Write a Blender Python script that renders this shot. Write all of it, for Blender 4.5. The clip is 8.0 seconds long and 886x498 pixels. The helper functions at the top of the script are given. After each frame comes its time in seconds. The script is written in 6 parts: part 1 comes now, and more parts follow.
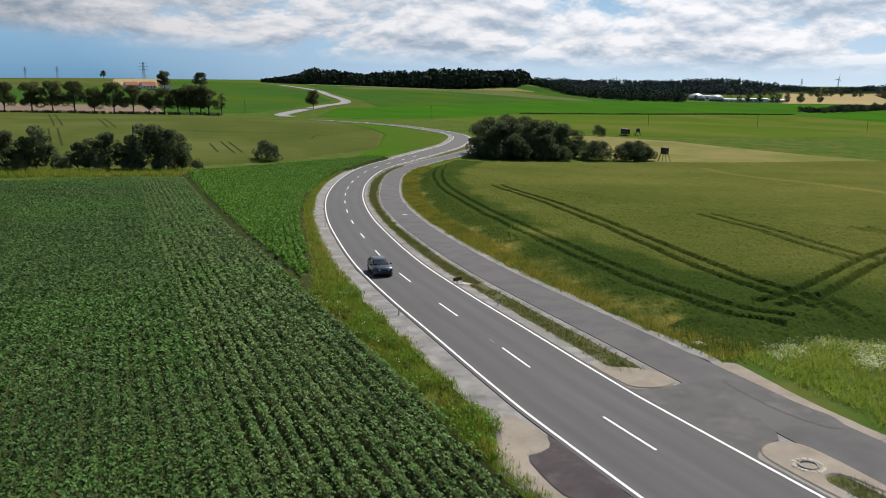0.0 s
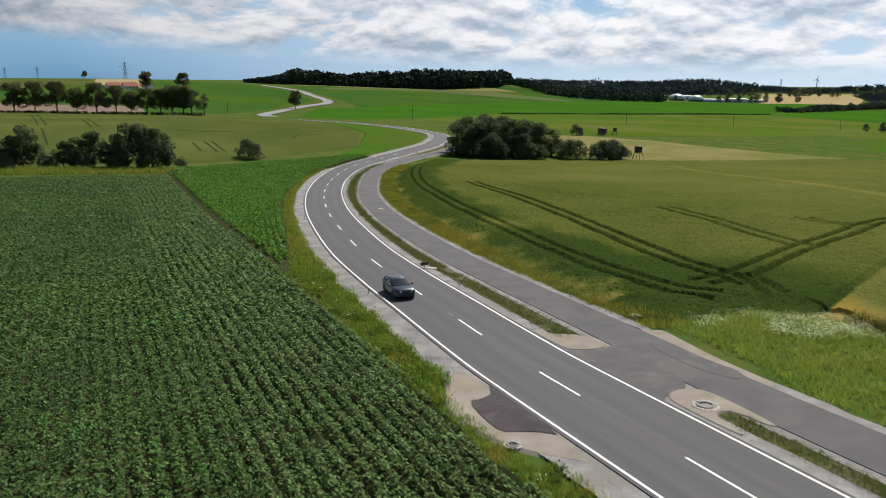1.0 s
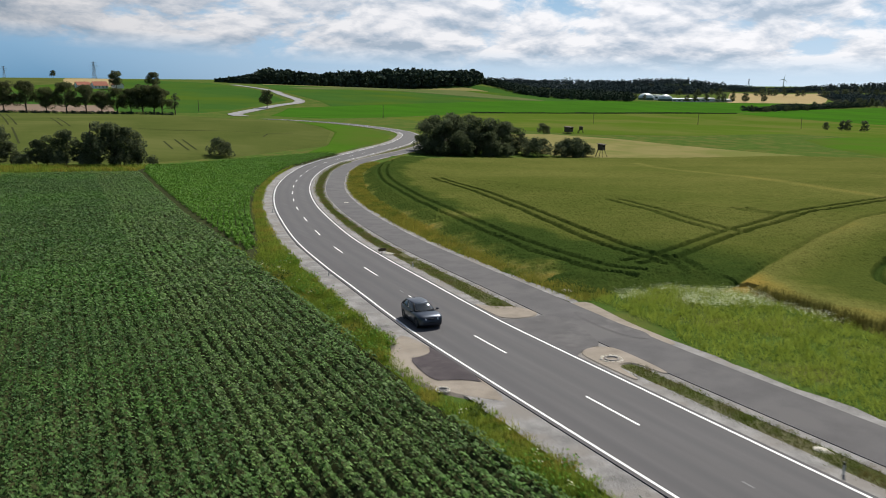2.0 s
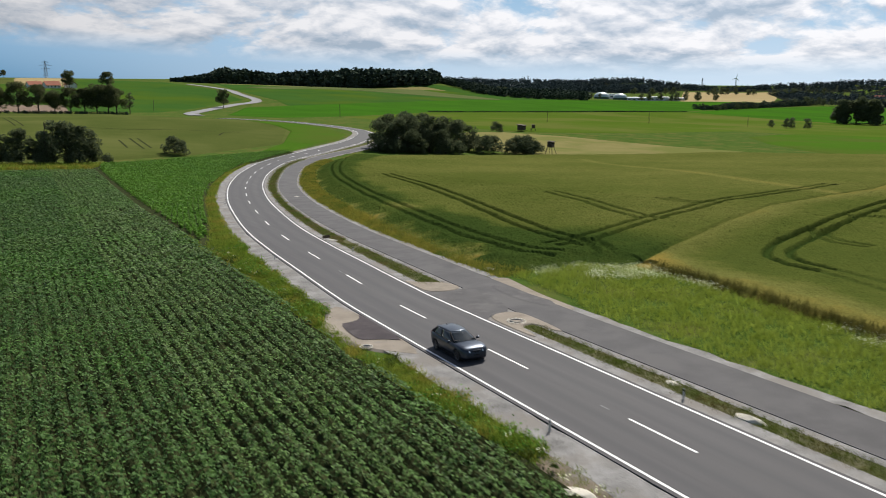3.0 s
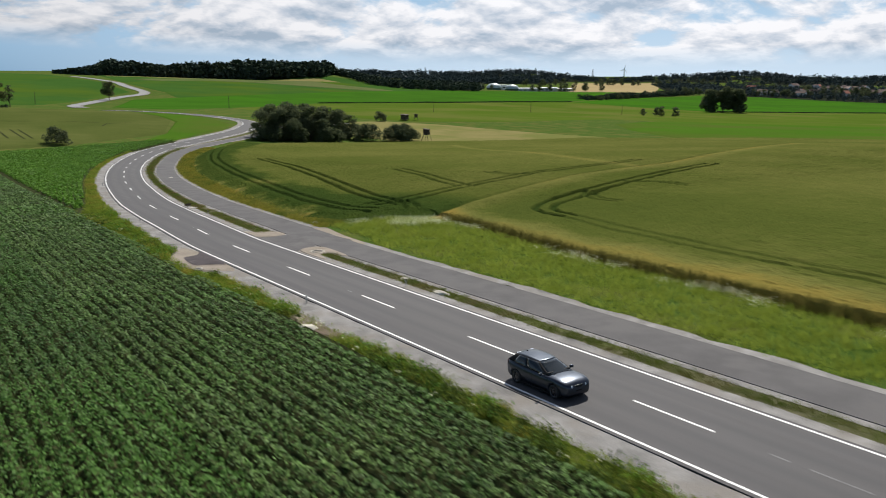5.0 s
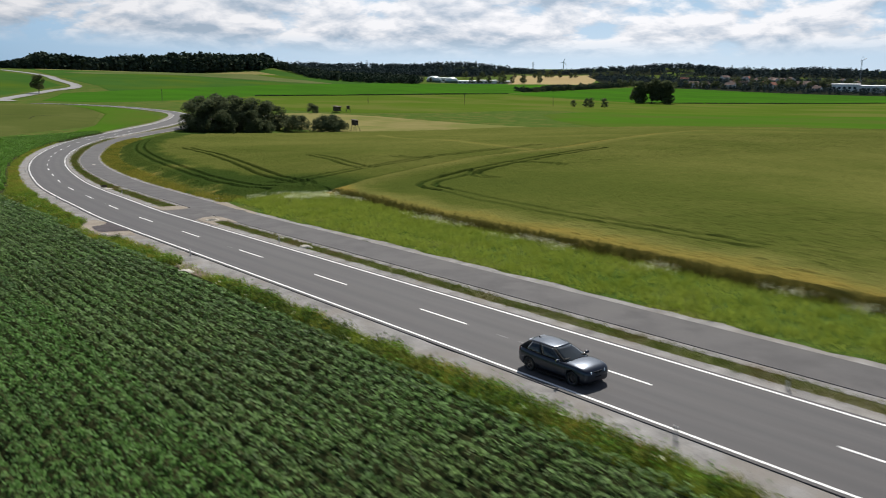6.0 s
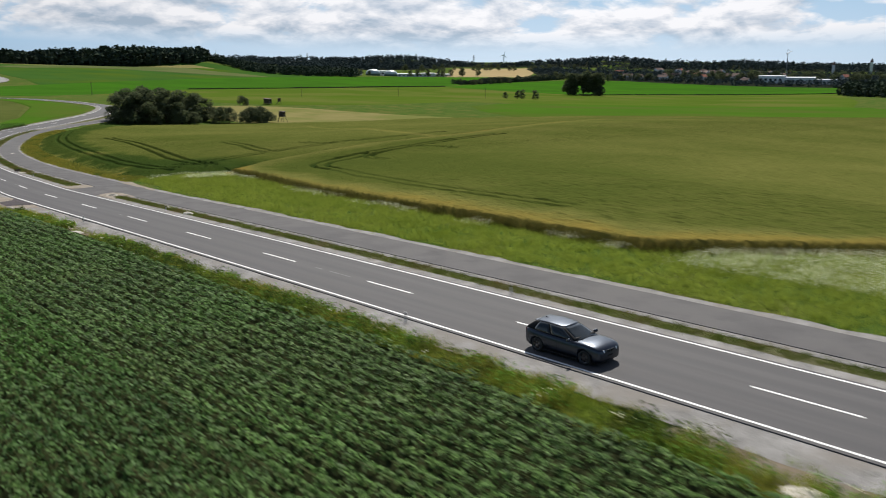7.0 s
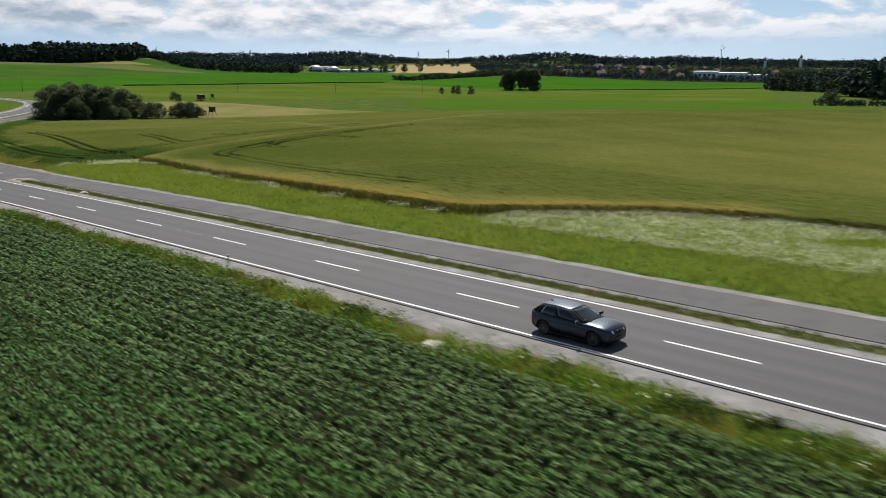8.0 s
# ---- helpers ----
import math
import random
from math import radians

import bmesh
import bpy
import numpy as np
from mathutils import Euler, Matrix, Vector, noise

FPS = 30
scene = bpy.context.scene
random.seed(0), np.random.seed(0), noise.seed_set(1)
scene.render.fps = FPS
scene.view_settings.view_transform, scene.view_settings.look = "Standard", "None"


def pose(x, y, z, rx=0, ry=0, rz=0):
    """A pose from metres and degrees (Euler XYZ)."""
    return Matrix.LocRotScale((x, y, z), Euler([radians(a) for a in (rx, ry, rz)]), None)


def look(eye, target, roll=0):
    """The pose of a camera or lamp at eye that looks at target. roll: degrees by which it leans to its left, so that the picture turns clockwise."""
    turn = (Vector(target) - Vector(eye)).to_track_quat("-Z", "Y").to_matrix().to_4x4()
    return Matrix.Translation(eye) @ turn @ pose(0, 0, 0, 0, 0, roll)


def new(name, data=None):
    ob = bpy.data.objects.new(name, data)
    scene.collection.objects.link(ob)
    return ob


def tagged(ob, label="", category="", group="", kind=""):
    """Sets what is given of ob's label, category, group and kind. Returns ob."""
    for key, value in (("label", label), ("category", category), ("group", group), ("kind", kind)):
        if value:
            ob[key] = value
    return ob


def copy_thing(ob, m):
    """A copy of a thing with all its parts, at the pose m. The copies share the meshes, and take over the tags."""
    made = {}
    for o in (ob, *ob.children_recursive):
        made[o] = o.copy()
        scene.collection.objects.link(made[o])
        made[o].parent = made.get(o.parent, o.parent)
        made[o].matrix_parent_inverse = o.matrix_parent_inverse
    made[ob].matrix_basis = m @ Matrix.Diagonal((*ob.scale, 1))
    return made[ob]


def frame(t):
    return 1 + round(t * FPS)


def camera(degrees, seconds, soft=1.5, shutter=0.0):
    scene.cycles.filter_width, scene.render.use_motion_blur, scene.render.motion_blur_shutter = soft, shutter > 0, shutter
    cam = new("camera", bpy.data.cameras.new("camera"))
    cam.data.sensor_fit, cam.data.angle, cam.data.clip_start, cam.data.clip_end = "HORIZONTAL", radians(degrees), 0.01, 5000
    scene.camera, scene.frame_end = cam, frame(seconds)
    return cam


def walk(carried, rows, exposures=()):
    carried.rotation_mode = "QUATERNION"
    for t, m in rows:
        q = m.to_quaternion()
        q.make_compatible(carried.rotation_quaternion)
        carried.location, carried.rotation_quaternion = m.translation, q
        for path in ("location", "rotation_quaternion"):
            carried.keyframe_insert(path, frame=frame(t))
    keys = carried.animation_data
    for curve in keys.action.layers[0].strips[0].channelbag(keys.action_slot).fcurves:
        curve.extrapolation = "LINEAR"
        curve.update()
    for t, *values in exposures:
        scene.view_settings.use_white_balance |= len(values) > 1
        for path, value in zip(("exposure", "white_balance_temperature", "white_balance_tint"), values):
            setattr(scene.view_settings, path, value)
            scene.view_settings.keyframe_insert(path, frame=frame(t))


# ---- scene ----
cam = camera(57.2, 8.0, soft=0.95, shutter=0.5)
PATH = [
    (0, (1.273, -2.276, 14.757), (2.011, -0.46, 14.359), 0.25),
    (0.5, (0.80, -5.254, 14.76), (1.551, -3.443, 14.361), 0.3),
    (1, (0.38, -8.376, 14.74), (1.154, -6.575, 14.343), 0.25),
    (2.5, (-0.936, -18.324, 14.74), (-0.065, -16.568, 14.341), 0.25),
    (3, (-1.321, -21.961, 14.69), (-0.404, -20.229, 14.291), 0.2),
    (3.5, (-1.85, -25.952, 14.65), (-0.888, -24.245, 14.25), 0.2),
    (4, (-2.482, -30.821, 14.68), (-1.472, -29.144, 14.275), 0.2),
    (4.5, (-3.172, -36.242, 14.68), (-2.11, -34.598, 14.269), 0.15),
    (6, (-5.145, -55.718, 14.36), (-3.926, -54.194, 13.926), 0.0),
    (6.5, (-5.75, -62.41, 14.12), (-4.484, -60.927, 13.678), -0.05),
    (7, (-6.5, -69.462, 13.99), (-5.182, -68.025, 13.54), -0.1),
    (7.5, (-7.4, -76.522, 13.95), (-6.036, -75.132, 13.493), -0.1),
    (8, (-8.252, -83.858, 13.926), (-6.848, -82.509, 13.467), -0.15),
]
walk(cam, [(t, look(eye, target, roll)) for t, eye, target, roll in PATH])

# ---- world and sun ----
SUN_AZ, SUN_EL = 50.0, 46.0          # azimuth clockwise from +y


class Nodes:
    """A small builder for node trees."""

    def __init__(self, tree):
        self.tree = tree
        tree.nodes.clear()

    def add(self, kind, **values):
        node = self.tree.nodes.new("ShaderNode" + kind)
        for key, value in values.items():
            if key == "blend":
                node.blend_type = value
            elif key == "op":
                node.operation = value
            elif key == "data":
                node.data_type = value
            elif key == "sky":
                node.sky_type = value
            elif key == "attribute":
                node.attribute_name = value
            elif key == "clamp":
                node.use_clamp = value
            else:
                self.put(node.inputs[int(key[1:]) if key[0] == "i" and key[1:].isdigit() else key.replace("_", " ")], value)
        return node

    def put(self, socket, value):
        if isinstance(value, bpy.types.NodeSocket):
            self.tree.links.new(value, socket)
        else:
            socket.default_value = value

    def math(self, op, a, b=0.0, clamp=False):
        return self.add("Math", op=op, i0=a, i1=b, clamp=clamp).outputs[0]

    def mix(self, fac, a, b, blend="MIX"):
        node = self.add("MixRGB", blend=blend)
        for socket, value in zip(node.inputs, (fac, a, b)):
            if isinstance(value, tuple) and len(value) == 3:
                value = (*value, 1.0)
            self.put(socket, value)
        return node.outputs[0]

    def ramp(self, fac, stops):
        node = self.add("ValToRGB", i0=fac)
        while len(node.color_ramp.elements) < len(stops):
            node.color_ramp.elements.new(0.5)
        for el, (at, col) in zip(node.color_ramp.elements, stops):
            el.position = at
            el.color = (col, col, col, 1) if isinstance(col, float) else (*col, 1)
        return node.outputs[0]

    def noise(self, vector, scale, detail=4.0, rough=0.55):
        return self.add("TexNoise", Vector=vector, Scale=scale, Detail=detail, Roughness=rough).outputs[0]


def build_world():
    world = bpy.data.worlds.new("sky")
    scene.world = world
    world.use_nodes = True
    n = Nodes(world.node_tree)
    way = n.add("TexCoord").outputs["Generated"]
    sky = n.add("TexSky", sky="NISHITA")
    sky.sun_disc = False
    sky.sun_elevation, sky.sun_rotation = radians(SUN_EL), radians(SUN_AZ)
    sky.air_density, sky.dust_density = 1.0, 1.2
    split = n.add("SeparateXYZ", i0=way)
    up = split.outputs[2]
    # clouds: one flat layer, drawn together towards the horizon
    def layer(lift):
        h = n.math("ADD", n.math("MAXIMUM", up, 0.0), 0.34 + lift)
        flat = n.add("VectorMath", op="DIVIDE", i0=way, i1=n.add("CombineXYZ", i0=h, i1=h, i2=1.0).outputs[0]).outputs[0]
        warp = n.add("TexNoise", Vector=flat, Scale=2.6, Detail=4.0).outputs[1]
        bent = n.add("VectorMath", op="ADD", i0=flat, i1=n.add("VectorMath", op="SCALE", i0=warp, Scale=0.22).outputs[0]).outputs[0]
        return n.math("ADD", n.math("MULTIPLY", n.noise(bent, 2.0, 4.0, 0.5), 0.52), n.math("MULTIPLY", n.noise(bent, 5.4, 9.0, 0.58), 0.48))
    body = layer(0.0)
    above = layer(0.010)
    sunward = n.add("VectorMath", op="DOT_PRODUCT", i0=way, i1=tuple(SUN_WAY)).outputs["Value"]
    # the cloud base comes lower towards the sun
    low = n.ramp(n.math("ADD", up, n.math("MULTIPLY", n.math("SUBTRACT", sunward, 0.62), 0.13)), [(0.020, 0.0), (0.046, 1.0)])
    cover = n.math("MULTIPLY", n.ramp(n.math("ADD", body, n.math("MULTIPLY", n.math("SUBTRACT", sunward, 0.55), 0.12)), [(0.42, 0.0), (0.49, 1.0)]), low)
    # lit upper rims and grey undersides
    relief = n.math("ADD", n.math("MULTIPLY", n.math("SUBTRACT", body, above), 3.8), n.math("ADD", 0.54, n.math("MULTIPLY", n.math("SUBTRACT", 0.52, body), 0.9)))
    shade = n.ramp(relief, [(0.26, (0.38, 0.47, 0.58)), (0.43, (0.55, 0.61, 0.70)), (0.57, (0.71, 0.74, 0.80)), (0.74, (0.90, 0.90, 0.93))])
    # clouds towards the sun are brighter
    glare = n.ramp(sunward, [(0.35, 0.44), (0.58, 0.73), (0.76, 0.93)])
    shade = n.mix(1.0, shade, glare, "MULTIPLY")
    blue = n.mix(n.ramp(up, [(0.0, 0.0), (0.03, 0.35), (0.10, 1.0)]), n.mix(n.ramp(sunward, [(0.45, 0.0), (0.74, 1.0)]), (0.125, 0.26, 0.41), (0.60, 0.71, 0.82)), (0.28, 0.45, 0.63))
    nishita = n.mix(1.0, sky.outputs[0], (0.042, 0.048, 0.056), "MULTIPLY")
    # the haze near the horizon gives way to clear sky overhead
    clear = n.mix(n.ramp(up, [(0.14, 0.0), (0.4, 1.0)]), blue, nishita)
    high = n.ramp(up, [(0.13, 1.0), (0.40, 0.22)])
    total = n.mix(n.math("MULTIPLY", cover, high), clear, shade)
    back = n.add("Background", Color=total, Strength=1.0)
    n.tree.links.new(back.outputs[0], n.add("OutputWorld").inputs[0])


_a, _e = radians(SUN_AZ), radians(SUN_EL)
SUN_WAY = Vector((math.sin(_a) * math.cos(_e), math.cos(_a) * math.cos(_e), math.sin(_e)))
build_world()
sun_data = bpy.data.lights.new("sun", "SUN")
sun_data.energy, sun_data.angle, sun_data.color = 4.8, radians(0.6), (1.0, 0.955, 0.88)
sun = new("sun", sun_data)
sun.matrix_world = look(SUN_WAY * 200, (0, 0, 0))
scene.view_settings.exposure = 0.25


# ---- materials ----
def material(name, low, high, scale=1.0, fine=12.0, rough=0.85, bump=0.3, island=0.0, metal=0.0, distance=0.02, third=None,
             patch=0.06, leaf=0.0, random_object=0.0, coat=0.0, gloss=0.35):
    """A surface whose colour runs between low and high at two scales, with relief, and a third colour in large patches."""
    m = bpy.data.materials.new(name)
    m.use_nodes = True
    n = Nodes(m.node_tree)
    at = n.add("NewGeometry")
    place = n.add("TexCoord").outputs["Object"] if random_object else at.outputs["Position"]
    coarse, grain = n.noise(place, scale, 5.0), n.noise(place, fine, 6.0, 0.65)
    fac = n.ramp(n.math("ADD", n.math("MULTIPLY", coarse, 0.55), n.math("MULTIPLY", grain, 0.45)), [(0.36, 0.0), (0.64, 1.0)])
    colour = n.mix(fac, low, high)
    if third:
        colour = n.mix(n.ramp(n.noise(place, patch, 5.0, 0.6), [(0.48, 0.0), (0.62, 1.0)]), colour, third)
    if island:
        tone = n.math("ADD", n.math("MULTIPLY", at.outputs["Random Per Island"], island), 1.0 - island / 2)
        colour = n.mix(1.0, colour, n.add("CombineXYZ", i0=tone, i1=tone, i2=tone).outputs[0], "MULTIPLY")
    if random_object:
        tone = n.math("ADD", n.math("MULTIPLY", n.add("ObjectInfo").outputs["Random"], random_object), 1.0 - random_object / 2)
        colour = n.mix(1.0, colour, n.add("CombineXYZ", i0=tone, i1=tone, i2=tone).outputs[0], "MULTIPLY")
    p = n.add("BsdfPrincipled", Base_Color=colour, Metallic=metal)
    n.put(p.inputs["Roughness"], n.math("ADD", n.math("MULTIPLY", grain, 0.2), rough - 0.1, True))
    p.inputs["Specular IOR Level"].default_value = gloss
    if coat:
        p.inputs["Coat Weight"].default_value, p.inputs["Coat Roughness"].default_value = coat, 0.05
    if bump:
        n.put(p.inputs["Normal"], n.add("Bump", Strength=bump, Distance=distance, Height=grain).outputs[0])
    shader = p.outputs[0]
    if leaf:
        glow = n.add("BsdfTranslucent", Color=colour)
        shader = n.add("MixShader", i0=leaf, i1=shader, i2=glow.outputs[0]).outputs[0]
    n.tree.links.new(shader, n.add("OutputMaterial").inputs[0])
    return m


GRASS = material("grass", (0.046, 0.086, 0.017), (0.080, 0.120, 0.026), 0.25, 6.0, 0.9, 0.6, third=(0.10, 0.112, 0.030), patch=0.12, distance=0.1, gloss=0.0)
FIELD_FAR = material("green_field", (0.034, 0.084, 0.016), (0.047, 0.104, 0.020), 0.02, 0.6, 0.9, 0.3, third=(0.062, 0.105, 0.014), patch=0.008, distance=0.2, gloss=0.0)
FIELD_BRIGHT = material("bright_green_field", (0.034, 0.098, 0.010), (0.046, 0.120, 0.013), 0.02, 0.8, 0.9, 0.3, third=(0.042, 0.125, 0.010), patch=0.01, distance=0.2, gloss=0.0)
FIELD_LIGHT = material("light_green_field", (0.062, 0.104, 0.013), (0.080, 0.122, 0.017), 0.02, 0.8, 0.9, 0.3, third=(0.100, 0.120, 0.026), patch=0.012, distance=0.2, gloss=0.0)
CEREAL = material("pale_cereal", (0.060, 0.080, 0.020), (0.084, 0.100, 0.027), 0.05, 1.5, 0.9, 0.4, third=(0.100, 0.112, 0.034), patch=0.012, distance=0.2, gloss=0.0)
FIELD_MID = material("mid_green_field", (0.046, 0.108, 0.011), (0.062, 0.126, 0.014), 0.02, 0.8, 0.9, 0.3, third=(0.070, 0.104, 0.018), patch=0.012, distance=0.2, gloss=0.0)
STUBBLE = material("stubble", (0.17, 0.16, 0.060), (0.215, 0.19, 0.078), 0.08, 2.0, 0.95, 0.4, third=(0.14, 0.15, 0.045), patch=0.03, distance=0.1, gloss=0.0)
TAN = material("ripe_field", (0.30, 0.24, 0.12), (0.36, 0.28, 0.15), 0.02, 0.4, 0.95, 0.2, distance=0.2, gloss=0.0)
OLD_ASPHALT = material("worn_asphalt", (0.060, 0.057, 0.058), (0.097, 0.092, 0.092), 0.5, 45.0, 0.9, 0.35, third=(0.090, 0.085, 0.084), patch=0.25, distance=0.008)
# far road: the sky's reflection at a grazing angle is put into this pale base
SHEEN_ASPHALT = material("sheen_asphalt", (0.17, 0.17, 0.17), (0.23, 0.23, 0.225), 0.1, 2.0, 0.8, 0.1)
DARK_ASPHALT = material("dark_asphalt", (0.046, 0.043, 0.044), (0.078, 0.073, 0.073), 0.7, 50.0, 0.85, 0.35, third=(0.092, 0.086, 0.084), patch=0.5, distance=0.008)
BROWN_ASPHALT = material("brown_asphalt", (0.026, 0.019, 0.022), (0.056, 0.043, 0.046), 0.9, 40.0, 0.9, 0.4, third=(0.066, 0.054, 0.054), patch=0.6, distance=0.01)
GRAVEL = material("gravel", (0.150, 0.145, 0.139), (0.350, 0.340, 0.326), 0.7, 14.0, 0.95, 0.9, third=(0.235, 0.218, 0.198), patch=0.4, distance=0.04, gloss=0.0)
SAND = material("sandy_gravel", (0.225, 0.195, 0.158), (0.325, 0.285, 0.238), 0.8, 25.0, 0.95, 0.6, distance=0.03, gloss=0.0)
PAINT = material("road_paint", (0.68, 0.68, 0.66), (0.80, 0.80, 0.78), 2.0, 30.0, 0.6, 0.1)
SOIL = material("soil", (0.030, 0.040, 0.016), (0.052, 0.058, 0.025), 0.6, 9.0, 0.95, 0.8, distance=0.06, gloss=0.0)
POTATO = material("potato_leaf", (0.058, 0.122, 0.027), (0.128, 0.206, 0.054), 0.35, 5.0, 0.6, 0.0, island=1.1, leaf=0.2, third=(0.100, 0.195, 0.042), patch=0.08, gloss=0.10)
# darker, bluer green for the potato rows away from the road
POTATO_DARK = material("dark_potato_leaf", (0.045, 0.104, 0.025), (0.089, 0.162, 0.038), 0.3, 5.0, 0.6, 0.0, island=0.8, leaf=0.2, third=(0.076, 0.168, 0.030), patch=0.03, gloss=0.08)
BEET = material("beet_leaf", (0.070, 0.178, 0.017), (0.134, 0.262, 0.032), 0.3, 3.0, 0.6, 0.0, island=0.9, leaf=0.2, gloss=0.04)
BLADE = material("grass_blade", (0.135, 0.21, 0.024), (0.245, 0.295, 0.048), 0.5, 5.0, 0.7, 0.0, island=0.9, leaf=0.42, third=(0.29, 0.26, 0.05), patch=0.28, gloss=0.0)
MEADOW = material("meadow_blade", (0.20, 0.262, 0.032), (0.305, 0.357, 0.064), 0.4, 5.0, 0.7, 0.0, island=0.5, leaf=0.40, third=(0.26, 0.32, 0.05), patch=0.2, gloss=0.0)
DRY_BLADE = material("dry_blade", (0.085, 0.125, 0.022), (0.17, 0.19, 0.045), 0.5, 5.0, 0.8, 0.0, island=0.7, leaf=0.3, third=(0.17, 0.14, 0.05), patch=0.4, gloss=0.0)
DRY_EARTH = material("dry_earth", (0.075, 0.078, 0.038), (0.150, 0.140, 0.085), 0.6, 14.0, 0.95, 0.6, third=(0.085, 0.098, 0.036), patch=0.35, distance=0.04, gloss=0.0)
WEED = material("weed_leaf", (0.042, 0.076, 0.017), (0.108, 0.148, 0.036), 0.6, 5.0, 0.8, 0.0, island=0.8, leaf=0.3, third=(0.15, 0.155, 0.033), patch=0.3, gloss=0.0)
GOLD_BLADE = material("golden_blade", (0.17, 0.19, 0.032), (0.33, 0.275, 0.050), 0.5, 5.0, 0.8, 0.0, island=0.8, leaf=0.38, third=(0.12, 0.16, 0.03), patch=0.22, gloss=0.0)
BLOSSOM = material("white_blossom", (0.54, 0.57, 0.30), (0.76, 0.77, 0.54), 2.0, 9.0, 0.8, 0.0, island=0.3, gloss=0.0)
STRAW = material("wheat_ear", (0.105, 0.108, 0.028), (0.175, 0.148, 0.040), 0.3, 4.0, 0.8, 0.0, island=0.6, leaf=0.2, gloss=0.0)
CROWN = material("crown_leaf", (0.070, 0.090, 0.046), (0.130, 0.148, 0.078), 0.2, 2.0, 0.7, 0.0, island=0.6, leaf=0.42, gloss=0.0)
AVENUE_LEAF = material("avenue_leaf", (0.078, 0.090, 0.040), (0.130, 0.140, 0.066), 0.1, 1.0, 0.7, 0.0, island=0.6, leaf=0.42, gloss=0.0)
CROWN_GREY = material("willow_leaf", (0.080, 0.100, 0.052), (0.13, 0.15, 0.08), 0.2, 2.0, 0.7, 0.0, island=0.7, leaf=0.12, gloss=0.0)
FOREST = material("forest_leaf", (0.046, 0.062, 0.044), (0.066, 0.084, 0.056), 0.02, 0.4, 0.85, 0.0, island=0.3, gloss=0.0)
# distance haze mixed into the leaf colour: bluer and paler than the nearer woods
FOREST_HAZED = material("hazed_forest_leaf", (0.056, 0.074, 0.072), (0.074, 0.094, 0.088), 0.02, 0.4, 0.85, 0.0, island=0.25, gloss=0.0)
BARK = material("bark", (0.05, 0.04, 0.03), (0.10, 0.08, 0.06), 1.0, 14.0, 0.95, 0.6, distance=0.03, gloss=0.0)


def wheat_material():
    m = bpy.data.materials.new("wheat")
    m.use_nodes = True
    n = Nodes(m.node_tree)
    place = n.add("NewGeometry").outputs["Position"]
    ripe = n.add("Attribute", attribute="ripe").outputs["Fac"]
    coarse, mid, grain = n.noise(place, 0.03, 5.0), n.noise(place, 0.5, 6.0, 0.7), n.noise(place, 7.0, 6.0, 0.7)
    level = n.math("ADD", ripe, n.math("MULTIPLY", n.math("SUBTRACT", coarse, 0.5), 0.5))
    level = n.math("ADD", level, n.math("MULTIPLY", n.math("SUBTRACT", mid, 0.5), 0.35))
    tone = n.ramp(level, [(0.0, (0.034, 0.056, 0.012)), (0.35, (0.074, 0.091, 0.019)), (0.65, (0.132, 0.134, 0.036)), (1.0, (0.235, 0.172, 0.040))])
    dark = n.ramp(grain, [(0.3, 0.62), (0.7, 1.25)])
    tone = n.mix(1.0, tone, dark, "MULTIPLY")
    p = n.add("BsdfPrincipled", Base_Color=tone, Roughness=0.85)
    p.inputs["Specular IOR Level"].default_value = 0.0
    n.put(p.inputs["Normal"], n.add("Bump", Strength=0.5, Distance=0.10, Height=grain).outputs[0])
    n.tree.links.new(p.outputs[0], n.add("OutputMaterial").inputs[0])
    return m


WHEAT = wheat_material()


def road_material():
    """Smooth asphalt, polished a little darker where the wheels run, with long faint streaks."""
    m = bpy.data.materials.new("asphalt")
    m.use_nodes = True
    n = Nodes(m.node_tree)
    place = n.add("NewGeometry").outputs["Position"]
    across = n.math("ABSOLUTE", n.add("Attribute", attribute="across").outputs["Fac"])
    wheel = n.math("ABSOLUTE", n.math("SUBTRACT", n.math("ABSOLUTE", n.math("SUBTRACT", across, 1.62)), 0.74))
    worn = n.ramp(wheel, [(0.05, 1.0), (0.5, 0.0)])
    streak = n.noise(n.add("VectorMath", op="MULTIPLY", i0=place, i1=(1.6, 0.05, 1.0)).outputs[0], 1.0, 5.0, 0.6)
    grain, patch = n.noise(place, 70.0, 5.0, 0.7), n.noise(place, 0.13, 5.0, 0.6)
    tone = n.mix(n.ramp(n.math("ADD", n.math("MULTIPLY", grain, 0.4), n.math("MULTIPLY", streak, 0.6)), [(0.33, 0.0), (0.67, 1.0)]), (0.060, 0.057, 0.059), (0.088, 0.084, 0.085))
    tone = n.mix(n.ramp(patch, [(0.45, 0.0), (0.65, 0.6)]), tone, (0.074, 0.070, 0.070))
    tone = n.mix(n.math("MULTIPLY", worn, 0.55), tone, (0.057, 0.056, 0.059))
    p = n.add("BsdfPrincipled", Base_Color=tone, Roughness=0.82)
    p.inputs["Specular IOR Level"].default_value = 0.3
    n.put(p.inputs["Normal"], n.add("Bump", Strength=0.25, Distance=0.006, Height=grain).outputs[0])
    n.tree.links.new(p.outputs[0], n.add("OutputMaterial").inputs[0])
    return m


ASPHALT = road_material()

